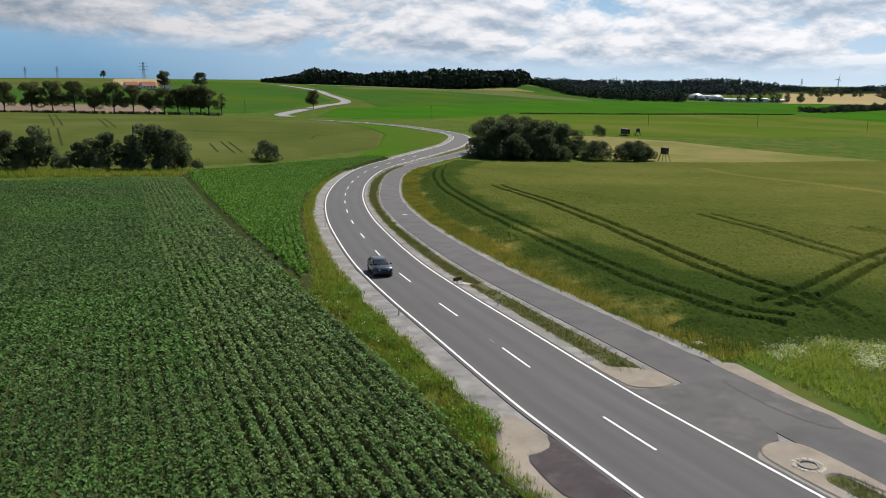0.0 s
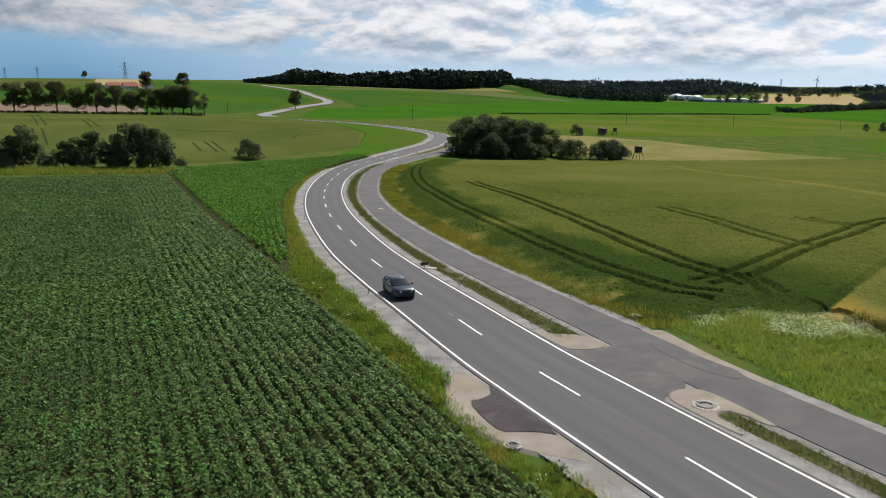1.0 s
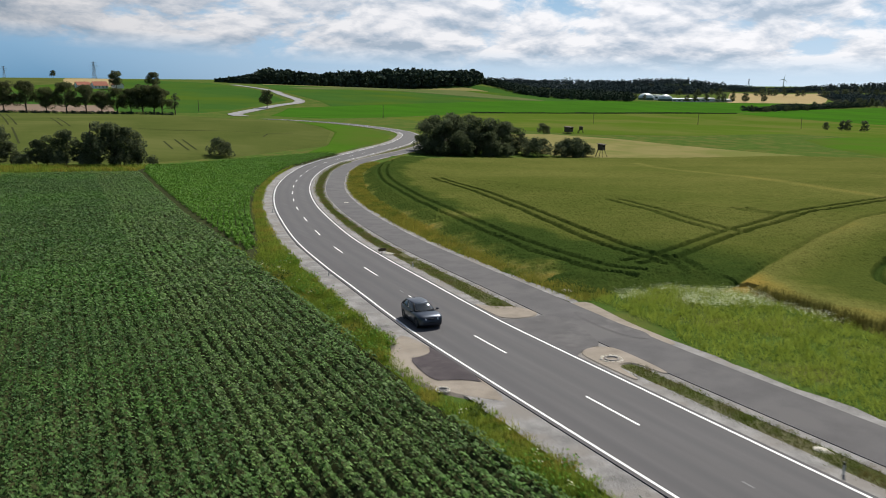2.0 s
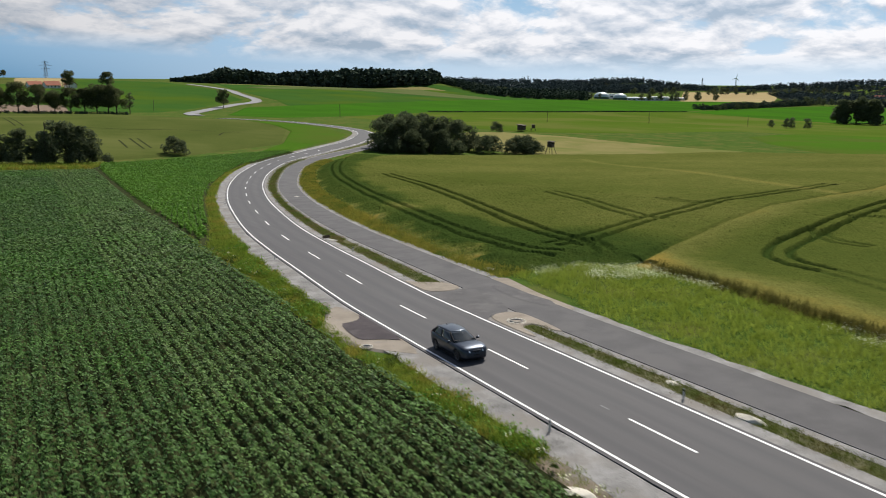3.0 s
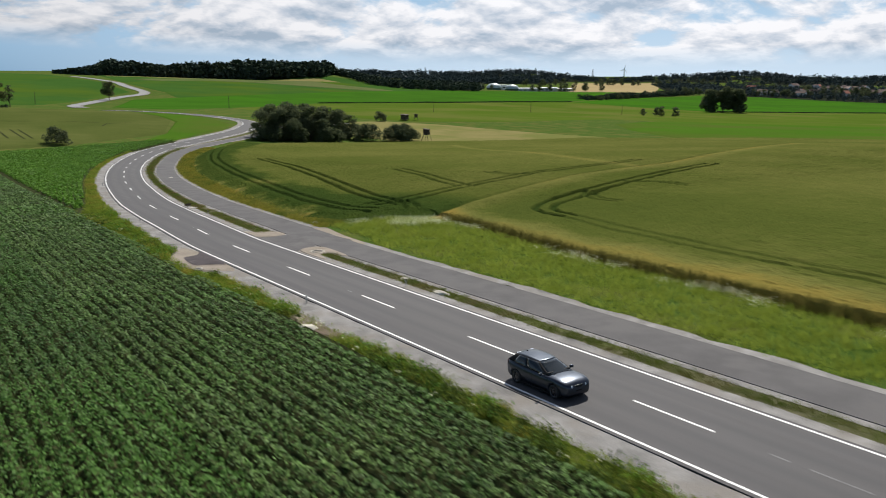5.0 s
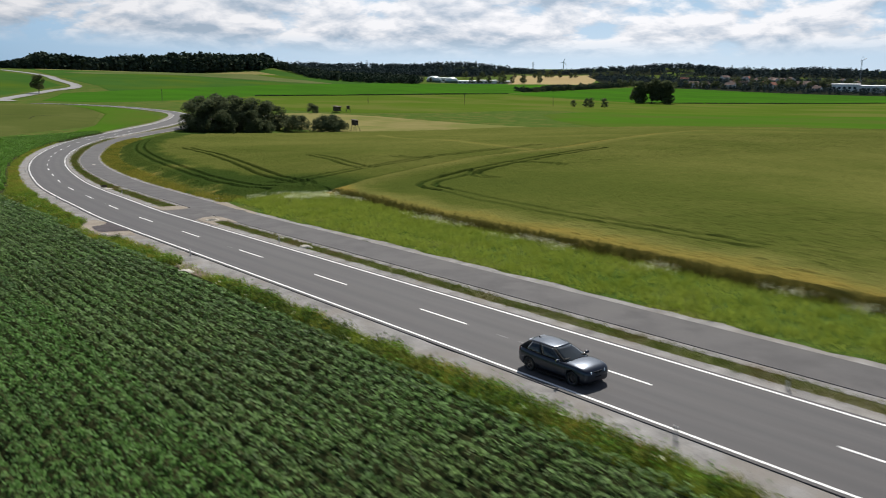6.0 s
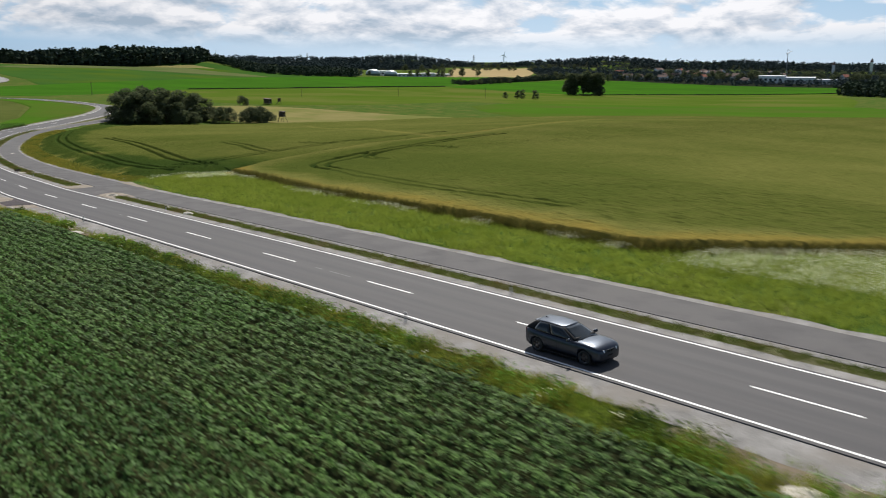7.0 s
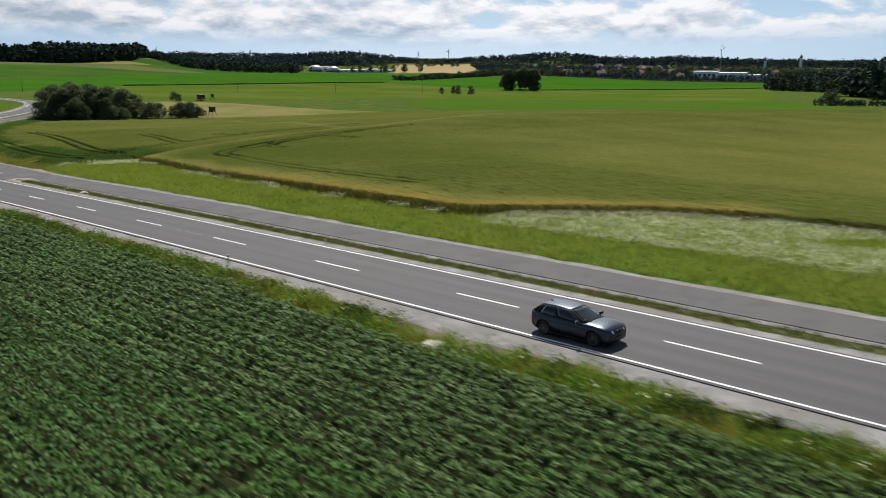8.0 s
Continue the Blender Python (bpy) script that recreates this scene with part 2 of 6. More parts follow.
# ---- the lie of the land ----
BASE = (15.335, -0.218, 0.793)
HILLS = [(700, 400, 420, -19.23), (-100, 300, 192, -1.91), (180, 180, 84, -6.44), (1400, 400, 420, -27.9), (-60, 60, 84, -3.08),
         (0, 1100, 420, 21.21), (0, 3000, 900, -4.7), (500, 0, 192, -4.65), (200, 600, 192, -6.55), (0, 1500, 900, -18.69),
         (3000, 1500, 900, -20.99), (200, 300, 192, 0.15), (-1500, 0, 900, -13.55), (500, 300, 192, -2.75)]
HOLLOWS = [(180, -60, 84, -9.73), (-60, -60, 84, -2.48), (60, -60, 84, 3.93), (1500, 1500, 900, -13.82), (60, 180, 84, -3.39),
           (-100, 600, 192, -6.48), (180, 60, 84, 7.59), (60, 300, 84, 2.15), (200, 0, 192, -5.75), (0, -1500, 900, 6.51),
           (-700, 1100, 420, -6.07), (-1400, -300, 420, 5.35), (544, 1078, 60, 6), (536, 1066, 55, 8), (950, 1100, 90, -6)]
# wooded ridge along the horizon: bearing, rise
RIDGE = [(25, 4.3), (29.5, 10.2), (34, 8), (37.3, 3.6), (40.5, 13.2), (43.5, 8.2), (46.5, -9.8), (49.5, 8.2), (55.5, 21), (58, -1.2), (61.5, 5.2), (65, 7.9), (69, 1.7), (78, -4.2)]


def ground(x, y):
    """The height of the land at x, y (numbers or arrays)."""
    z = BASE[0] + BASE[1] * np.clip(x, -2500, 2500) / 100 + BASE[2] * np.clip(y, -2500, 2500) / 100
    for cx, cy, r, h in HILLS + HOLLOWS:
        z = z + h * np.exp(-((x - cx) ** 2 + (y - cy) ** 2) / (2.0 * r * r))
    for a, h in RIDGE:
        cx, cy = 2130 * math.sin(radians(a)), 2130 * math.cos(radians(a))
        z = z + h * np.exp(-((x - cx) ** 2 + (y - cy) ** 2) / (2.0 * 95 * 95))
    # the land falls away behind the ridge
    bearing = np.degrees(np.arctan2(x, y))
    return z - 20 * np.clip((np.hypot(x, y) - 2250) / 250, 0, 1) * np.clip((bearing - 18) / 8, 0, 1) * np.clip((120 - bearing) / 20, 0, 1)


def link_mesh(name, verts, faces, mat, parent=None, smooth=False):
    """One mesh object from arrays of corners and of faces (all of one size)."""
    verts, faces = np.asarray(verts, dtype=np.float32), np.asarray(faces, dtype=np.int32)
    me = bpy.data.meshes.new(name)
    count, size = faces.shape
    me.vertices.add(len(verts))
    me.vertices.foreach_set("co", verts.ravel())
    me.loops.add(count * size)
    me.loops.foreach_set("vertex_index", faces.ravel())
    me.polygons.add(count)
    me.polygons.foreach_set("loop_start", np.arange(0, count * size, size, dtype=np.int32))
    me.update(calc_edges=True)
    me.polygons.foreach_set("use_smooth", np.full(count, smooth, dtype=bool))
    me.materials.append(mat)
    ob = new(name, me)
    ob.parent = parent
    return ob


def part(name, bm, mat, parent=None, label="", smooth=False):
    me = bpy.data.meshes.new(name)
    bmesh.ops.recalc_face_normals(bm, faces=bm.faces)
    bm.to_mesh(me)
    bm.free()
    me.polygons.foreach_set("use_smooth", np.full(len(me.polygons), smooth, dtype=bool))
    me.materials.append(mat)
    ob = new(name, me)
    ob.parent = parent
    return tagged(ob, label)


def grid_faces(nx, ny):
    i = np.arange(nx - 1)[:, None] * ny + np.arange(ny - 1)[None, :]
    i = i.ravel()
    return np.stack([i, i + ny, i + ny + 1, i + 1], 1)


def graded(parts):
    """Grid lines from (start, end, step) stretches."""
    return np.unique(np.concatenate([np.arange(a, b, s) for a, b, s in parts] + [[parts[-1][1]]]))


def curve(points, step=2.0):
    """A smooth line through the points, at even steps: places and the unit normals to its right."""
    p = np.array(points, float)
    ext = np.vstack([2 * p[0] - p[1], p, 2 * p[-1] - p[-2]])
    out = []
    for a, b, c, d in zip(ext, ext[1:], ext[2:], ext[3:]):
        for u in np.linspace(0, 1, 24, endpoint=False):
            out.append(0.5 * (2 * b + (c - a) * u + (2 * a - 5 * b + 4 * c - d) * u * u + (3 * b - a - 3 * c + d) * u ** 3))
    out = np.vstack([out, p[-1]])
    s = np.r_[0, np.cumsum(np.hypot(*np.diff(out, axis=0).T))]
    k = np.linspace(0, s[-1], max(2, int(s[-1] / step) + 1))
    q = np.stack([np.interp(k, s, out[:, 0]), np.interp(k, s, out[:, 1])], 1)
    t = np.gradient(q, axis=0)
    t /= np.linalg.norm(t, axis=1)[:, None]
    return q, np.stack([t[:, 1], -t[:, 0]], 1), k


def ribbon(name, line, a, b, lift, mat, parent=None, thick=0.0, wobble=0.0):
    """A strip of ground between the offsets a and b (to the right) of a line."""
    q, n, k = line
    wa = wobble * np.array([noise.noise((u * 0.45, a, 3.1)) + 0.6 * noise.noise((u * 1.7, a, 9.1)) for u in k]) if wobble else 0
    wb = wobble * np.array([noise.noise((u * 0.45, b, 5.7)) + 0.6 * noise.noise((u * 1.7, b, 2.3)) for u in k]) if wobble else 0
    rows = []
    for off in ([a, a, (a + b) / 2, b, b] if thick else [a, (a + b) / 2, b]):
        o = off + (wa if off == a else wb if off == b else 0)
        xy = q + n * np.reshape(o, (-1, 1))
        rows.append(np.c_[xy, ground(xy[:, 0], xy[:, 1]) + lift])
    if thick:
        rows[0][:, 2] -= thick
        rows[-1][:, 2] -= thick
    v = np.stack(rows, 1).reshape(-1, 3)
    ob = link_mesh(name, v, grid_faces(len(q), len(rows)), mat, parent)
    if name == "road":
        att = ob.data.attributes.new("across", "FLOAT", "POINT")
        att.data.foreach_set("value", np.tile([a, a, (a + b) / 2, b, b], len(q)).astype(np.float32))
    return ob


def inside(poly, x, y):
    """Signed distance to a polygon: positive inside."""
    p = np.array(poly, float)
    ins = np.zeros(x.shape, bool)
    best = np.full(x.shape, 1e9)
    for (x1, y1), (x2, y2) in zip(p, np.roll(p, -1, 0)):
        hit = (y1 > y) != (y2 > y)
        ins ^= hit & (x < (x2 - x1) * (y - y1) / (y2 - y1 + 1e-12) + x1)
        u = np.clip(((x - x1) * (x2 - x1) + (y - y1) * (y2 - y1)) / ((x2 - x1) ** 2 + (y2 - y1) ** 2 + 1e-12), 0, 1)
        best = np.minimum(best, np.hypot(x - x1 - u * (x2 - x1), y - y1 - u * (y2 - y1)))
    return np.where(ins, best, -best)


def to_line(points, x, y, open_ends=False):
    """Distance to an open line of points; open_ends: nothing counts past the line's ends."""
    p = np.array(points, float)
    best = np.full(x.shape, 1e9)
    for i, ((x1, y1), (x2, y2)) in enumerate(zip(p[:-1], p[1:])):
        raw = ((x - x1) * (x2 - x1) + (y - y1) * (y2 - y1)) / ((x2 - x1) ** 2 + (y2 - y1) ** 2 + 1e-12)
        u = np.clip(raw, 0, 1)
        d = np.hypot(x - x1 - u * (x2 - x1), y - y1 - u * (y2 - y1))
        if open_ends and (i == 0 or i == len(p) - 2):
            d = np.where((raw < 0) if i == 0 else (raw > 1), 1e9, d)
        best = np.minimum(best, d)
    return best


def rounded(poly, rounds=2):
    """A polygon with its corners cut round."""
    p = np.array(poly, float)
    for _ in range(rounds):
        nxt = np.roll(p, -1, 0)
        p = np.stack([p * 0.75 + nxt * 0.25, p * 0.25 + nxt * 0.75], 1).reshape(-1, 2)
    return [tuple(q) for q in p]


def sector(rows, ox=0.0, oy=0.0):
    """A polygon from bearings (degrees from +y) and distances."""
    return [(ox + d * math.sin(radians(a)), oy + d * math.cos(radians(a))) for a, d in rows]


def drape(name, poly, lift, mat, step=8.0, skirt=0.0, parent=None):
    """A field laid on the land: a polygon with points inside, so that it follows the hills; skirt is the width of the slope that brings its rim down to the land."""
    from mathutils.geometry import delaunay_2d_cdt
    rim = []
    p = np.array(poly, float)
    for a, b in zip(p, np.roll(p, -1, 0)):
        m = max(1, int(np.hypot(*(b - a)) / step))
        rim += [a + (b - a) * i / m for i in range(m)]
    rim = np.array(rim)
    gx, gy = np.meshgrid(np.arange(p[:, 0].min(), p[:, 0].max(), step), np.arange(p[:, 1].min(), p[:, 1].max(), step), indexing="ij")
    keep = inside(poly, gx, gy) > step * 0.3
    pts = np.vstack([rim, np.stack([gx[keep], gy[keep]], 1)])
    r = len(rim)
    out = delaunay_2d_cdt([Vector(q) for q in pts], [(i, (i + 1) % r) for i in range(r)], [list(range(r))], 1, 1e-4)
    v = np.array([tuple(q) for q in out[0]])
    v3 = np.c_[v, ground(v[:, 0], v[:, 1]) + lift]
    faces = [list(f) for f in out[2]]
    if skirt:
        k = len(v3)
        along = np.roll(rim, -1, 0) - np.roll(rim, 1, 0)
        along = along / np.maximum(1e-6, np.hypot(along[:, 0], along[:, 1]))[:, None]
        turn = np.sign(np.sum(p[:, 0] * np.roll(p[:, 1], -1) - np.roll(p[:, 0], -1) * p[:, 1]))
        out_rim = rim + turn * skirt * np.c_[along[:, 1], -along[:, 0]]
        low = np.c_[out_rim, ground(out_rim[:, 0], out_rim[:, 1]) - 0.12]
        top = np.c_[rim, ground(rim[:, 0], rim[:, 1]) + lift]
        v3 = np.vstack([v3, top, low])
        for i in range(r):
            j = (i + 1) % r
            faces += [[k + i, k + j, k + r + j], [k + i, k + r + j, k + r + i]]
    tri = np.array([f for f in faces if len(f) == 3])
    ob = link_mesh(name, v3, tri, mat, parent)
    bm = bmesh.new()
    bm.from_mesh(ob.data)
    for f in bm.faces:
        if f.normal.z < -0.01:
            f.normal_flip()
    bm.to_mesh(ob.data)
    bm.free()
    return ob


def structure(ob, label, category=""):
    return tagged(ob, label, category, "", "structure")


# ---- ground ----
gx = graded([(-4000, -1000, 120), (-1000, -300, 30), (-300, -60, 10), (-60, 200, 5), (200, 700, 12), (700, 1600, 30), (1600, 4400, 120)])
gy = graded([(-3000, -600, 120), (-600, -160, 25), (-160, 420, 5), (420, 900, 12), (900, 1600, 30), (1600, 4400, 120)])
GX, GY = np.meshgrid(gx, gy, indexing="ij")
land = link_mesh("ground", np.stack([GX, GY, ground(GX, GY) - 0.05], 2).reshape(-1, 3), grid_faces(len(gx), len(gy)), GRASS, smooth=True)
structure(land, "rolling grassy ground between farm fields", "ground")

# ---- road ----
ROAD = [(21.75, -330), (21.75, -160), (21.75, -60), (21.75, 0), (21.85, 26), (22.12, 34), (22.85, 45), (23.6, 56), (24.97, 70), (27.63, 87.05), (31.02, 105.1),
        (35.78, 125.1), (41.0, 143.05), (47.6, 162), (56.6, 183), (66.2, 200), (79, 217.5), (92.8, 235.5), (108.5, 255.5), (120.2, 274.5),
        (127.5, 290), (130.2, 304), (128.5, 318), (125, 334), (120.5, 350), (114, 368), (106, 386), (96, 405)]
PATHWAY = [(29.4, -330), (29.4, -60), (29.4, 0), (29.5, 20), (30.1, 31), (30.6, 39), (31.1, 48), (32.1, 62), (34.2, 79), (37.6, 99), (43.2, 123),
           (51.1, 148), (61.8, 176.3), (73.5, 197.8), (86.2, 215), (100.0, 230.8), (114, 248), (124, 264)]
road_line = curve(ROAD, 1.5)
path_line = curve(PATHWAY, 1.5)
road = structure(ribbon("road", road_line, -3.35, 3.35, 0.10, ASPHALT, thick=0.15), "smooth grey asphalt country road with white lines", "road")
structure(ribbon("pathway", path_line, -1.75, 1.75, 0.085, OLD_ASPHALT, thick=0.12), "worn pale asphalt farm track beside the road", "track")
# shoulders: gravel on both sides of the road and of the track
structure(ribbon("shoulder_west", road_line, -5.15, -3.3, 0.055, GRAVEL, wobble=0.22), "pale gravel road shoulder", "shoulder")
structure(ribbon("shoulder_east", road_line, 3.3, 4.25, 0.055, GRAVEL, wobble=0.12), "narrow pale gravel road shoulder", "shoulder")
structure(ribbon("median_strip", path_line, -4.3, -2.25, 0.025, DRY_EARTH, wobble=0.15), "bare brown-green strip between road and track", "verge")
structure(ribbon("track_edge_west", path_line, -2.35, -1.7, 0.05, GRAVEL, wobble=0.1), "gravel edge of the farm track", "shoulder")
structure(ribbon("track_edge_east", path_line, 1.7, 2.55, 0.05, GRAVEL, wobble=0.45), "crumbling gravel edge of the farm track", "shoulder")
# lines
for side, a in (("line_west", -3.15), ("line_east", 3.01)):
    structure(ribbon("edge_" + side, road_line, a, a + 0.14, 0.106, PAINT, road), "solid white painted edge line")


def dashes():
    q, n, k = road_line
    zero = np.interp(3.9, q[:, 1], k)
    for i in range(-11, 20):
        end = zero + float(np.interp(12.0 * i, [-200, 0, 36, 60, 84, 96, 120, 300], [-200, 0.1, 36.45, 61.2, 86.6, 99.4, 124.3, 311]))
        s = np.linspace(end - 4.1, end, 6)
        if s[0] < 5 or s[-1] > k[-1] - 8:
            continue
        pts = np.stack([np.interp(s, k, q[:, 0]), np.interp(s, k, q[:, 1])], 1)
        nn = np.stack([np.interp(s, k, n[:, 0]), np.interp(s, k, n[:, 1])], 1)
        ribbon("dash", (pts, nn, s), -0.065, 0.065, 0.107, PAINT, road)


dashes()
GHOST = material("worn_paint", (0.11, 0.11, 0.11), (0.17, 0.17, 0.17), 2.0, 12.0, 0.8, 0.1)
for y0_, y1_ in ((-30.4, -28.2), (-27.4, -26.6), (5.3, 5.9), (41.5, 42.4)):
    seg_ = curve([(float(np.interp(y_, road_line[0][:, 1], road_line[0][:, 0])) - 0.05, y_) for y_ in (y0_, (y0_ + y1_) / 2, y1_)], 0.3)
    ribbon("worn_dash", seg_, -0.05, 0.05, 0.1065, GHOST, road)
FAR_ROAD = [(94, 463), (99, 505), (124, 568), (156, 632), (183, 671), (194, 706), (196, 748), (197, 784), (200, 818), (196, 860), (180, 930)]
far_road = structure(ribbon("far_road", curve(FAR_ROAD, 6.0), -3.4, 3.4, 0.25, SHEEN_ASPHALT, thick=0.2), "winding country road on the far hill, sky sheen in its pale colour", "road")
structure(ribbon("far_shoulder", curve(FAR_ROAD, 6.0), 3.3, 5.5, 0.2, GRAVEL), "pale road shoulder on the far hill", "shoulder")
structure(drape("side_road", [(126, 262), (131, 268), (150, 282), (185, 300), (186, 303), (150, 286), (130, 276)], 0.09, OLD_ASPHALT, 6.0), "pale side road leading behind the copse", "road")

# the junction with the track, and the field entrance
structure(drape("junction", rounded([(24.7, 31.9), (24.75, 31.9), (25.3, 31.0), (26.4, 30.4), (27.6, 30.4), (28.9, 30.8), (28.9, 27.0), (28.3, 24.9), (27.6, 22.9), (26.6, 22.75), (25.5, 22.2), (24.75, 21.2), (24.7, 21.2)], 1), 0.098, DARK_ASPHALT, 1.0), "dark patched asphalt junction apron", "road")
structure(drape("junction_sand", rounded([(25.6, 36), (26.2, 34.5), (27.6, 33.8), (28.3, 32.4), (28.3, 31.2), (27.6, 30.6), (26.5, 30.6), (25.6, 31.2), (25.5, 31.9)]), 0.104, SAND, 1.0, 0.3), "sandy gravel corner of the junction", "shoulder")
structure(drape("culvert_sand", rounded([(25.45, 17.0), (25.45, 21.6), (25.9, 22.4), (26.6, 22.75), (27.3, 22.75), (27.9, 22.2), (28.0, 20.8), (27.75, 17.0), (27.4, 17.2), (27.3, 18.9), (26.9, 19.6), (26.0, 19.4), (25.7, 17.0)]), 0.104, SAND, 1.0, 0.3), "sandy gravel apron round the culvert", "shoulder")
structure(drape("track_patch", rounded([(30.5, 30.6), (31.3, 29.9), (31.5, 28.2), (31.5, 25.2), (31.7, 24.0), (31.2, 22.6), (30.3, 22.9), (29.9, 25.0), (30.0, 27.6)]), 0.097, DARK_ASPHALT, 1.0), "dark asphalt patch on the farm track", "road")
structure(drape("track_sand", rounded([(31.0, 32.4), (33.3, 32.6), (33.0, 30.6), (32.2, 26), (32.0, 21.2), (31.0, 21.0)]), 0.066, SAND, 2.0, 0.35), "sandy gravel edge beside the asphalt patch", "shoulder")
structure(drape("entrance", rounded([(16.5, 25.9), (17.2, 25.9), (18.0, 26.3), (18.35, 27.3), (18.5, 27.5), (18.5, 20.2), (17.7, 21.1), (16.9, 21.5), (16.2, 21.8), (16.2, 23.6)], 1), 0.098, BROWN_ASPHALT, 1.0), "dark brown asphalt field entrance", "road")
structure(drape("entrance_sand", rounded([(15.2, 26.6), (16.4, 27.6), (17.0, 29.8), (18.5, 31.0), (18.5, 17.0), (17.0, 18.6), (15.9, 20.4), (15.3, 22.6)]), 0.068, SAND, 2.0, 0.35), "sandy gravel round the field entrance", "shoulder")

# ---- fields, far to near ----
def field(name, poly, lift, mat, label, step=20.0, skirt=3.0):
    structure(drape(name, poly, lift, mat, step, skirt), label, "field")


field("field_hill", [(205, 640), (380, 640), (560, 720), (700, 850), (620, 980), (480, 1060), (330, 1120), (230, 1080), (212, 860), (215, 700)], 0.25, FIELD_FAR, "wide green field rising to a wooded crest", 25)
field("field_left_hill", [(-420, 560), (-60, 540), (80, 520), (110, 575), (150, 650), (180, 700), (185, 830), (160, 960), (60, 1000), (-420, 1000)], 0.25, FIELD_FAR, "green field on the far left hill", 25)
field("field_band", [(135, 440), (290, 566), (440, 592), (650, 655), (850, 770), (1120, 900), (960, 985), (660, 880), (380, 730), (215, 640), (160, 600), (118, 480)], 0.3, FIELD_BRIGHT, "bright green maize field across the valley", 20)
field("field_right", [(650, 640), (665, 470), (1130, 390), (1400, 500), (1460, 690), (1110, 830), (860, 765)], 0.3, FIELD_BRIGHT, "bright green field before the town", 25)
field("field_middle", [(190, 350), (225, 312), (290, 305), (380, 330), (545, 145), (700, 200), (1120, 385), (662, 464), (645, 640), (440, 586), (295, 560), (190, 470)], 0.2, FIELD_LIGHT, "light green meadow in the valley", 20)
field("field_stripe", [(300, 232), (272, 178), (286, 152), (326, 90), (416, 28), (545, 130), (560, 165), (400, 300), (330, 270)], 0.28, FIELD_MID, "bright green stripe of young crop", 15)
field("field_crest_strip", sector([(13, 1012), (18, 1066), (24, 1106), (27, 1130), (28.6, 1108), (28, 1104), (24, 1086), (18, 1046), (13, 994)]), 0.4, STUBBLE, "pale yellow strip of field along the crest", 20)
field("field_tan", [(980, 995), (1110, 925), (1540, 1270), (1340, 1360)], 0.3, TAN, "ripe tan field beyond the farm", 30)
field("field_tan_hill", [(10, 990), (40, 1008), (64, 1000), (52, 825), (14, 834), (8, 900)], 0.9, TAN, "ripe yellow field on the hill", 10)
field("field_pale_hill", [(-110, 945), (-60, 970), (-12, 1000), (6, 985), (6, 870), (-56, 785), (-95, 780)], 0.9, CEREAL, "pale green cereal field on the hill", 10)
SAGE = material("sage_field", (0.090, 0.112, 0.040), (0.120, 0.138, 0.054), 0.02, 0.6, 0.95, 0.2, third=(0.070, 0.105, 0.028), patch=0.01, distance=0.2, gloss=0.0)
field("field_pale_slope", [(234, 890), (300, 960), (375, 1015), (431, 994), (493, 975), (515, 870), (508, 800), (470, 800), (430, 850), (380, 920), (330, 925), (260, 885)], 0.8, SAGE, "pale sage green slope below the crest", 12)
field("field_brown", [(-70, 520), (30, 512), (34, 600), (-80, 610)], 0.3, material("fallow", (0.13, 0.085, 0.05), (0.18, 0.12, 0.075), 0.03, 0.5, 0.95, 0.2), "reddish brown fallow strip behind the avenue", 20)
field("field_stubble", [(160, 227), (171, 221), (208, 212), (252, 207), (240, 245), (226, 285), (205, 308), (186, 306), (168, 280), (152, 250)], 0.2, STUBBLE, "pale yellow stubble field behind the copse", 10)
field("field_cereal", [(-120, 520), (-50, 482), (3, 464), (48, 456), (72, 388), (94, 354), (97, 318), (95, 292), (79, 246), (61, 229), (41, 208), (19, 193), (-20, 186), (-120, 190)], 0.55, CEREAL, "pale green cereal field behind the hedge", 10, 1.6)
field("field_verge", [(104, 352), (112, 330), (117, 305), (116, 284), (104, 262), (88, 244), (76, 226), (66, 221), (79, 243), (97, 290), (100, 318), (98, 352)], 0.3, FIELD_MID, "bright green crop inside the road bend", 8, 1.2)


# ---- leaves and blades in bulk ----
def leaf_quads(centres, length, width, tilt, rng, up=0.0):
    """Pointed leaves: four corners each, turned at random, tilted up to tilt radians."""
    n = len(centres)
    turn, lean = rng.uniform(0, 2 * np.pi, n), rng.uniform(-tilt, tilt, n)
    roll = rng.uniform(-tilt, tilt, n) * 0.7
    ax = np.stack([np.cos(turn) * np.cos(lean), np.sin(turn) * np.cos(lean), np.sin(lean)], 1)
    side = np.stack([-np.sin(turn) * np.cos(roll), np.cos(turn) * np.cos(roll), np.sin(roll)], 1)
    ln = (length * rng.uniform(0.7, 1.3, n))[:, None]
    wd = (width * rng.uniform(0.7, 1.3, n))[:, None]
    v = np.stack([centres - ax * ln / 2, centres + side * wd / 2 - ax * ln * 0.08, centres + ax * ln / 2, centres - side * wd / 2 - ax * ln * 0.08], 1)
    return v.reshape(-1, 3)


def quad_faces(count):
    return np.arange(count * 4, dtype=np.int32).reshape(-1, 4)


def blade_quads(places, height, width, spread, rng):
    """Grass blades: tall thin leaning quads that stand on the places."""
    n = len(places)
    turn, lean = rng.uniform(0, 2 * np.pi, n), rng.uniform(0.0, spread, n)
    out = rng.uniform(0, 2 * np.pi, n)
    h = (height * rng.uniform(0.5, 1.25, n))[:, None]
    side = np.stack([np.cos(turn), np.sin(turn), np.zeros(n)], 1) * (width * rng.uniform(0.6, 1.3, n))[:, None] / 2
    tip = places + np.stack([np.cos(out) * np.sin(lean), np.sin(out) * np.sin(lean), np.cos(lean)], 1) * h
    return np.stack([places - side, places + side, tip + side * 0.3, tip - side * 0.3], 1).reshape(-1, 3)


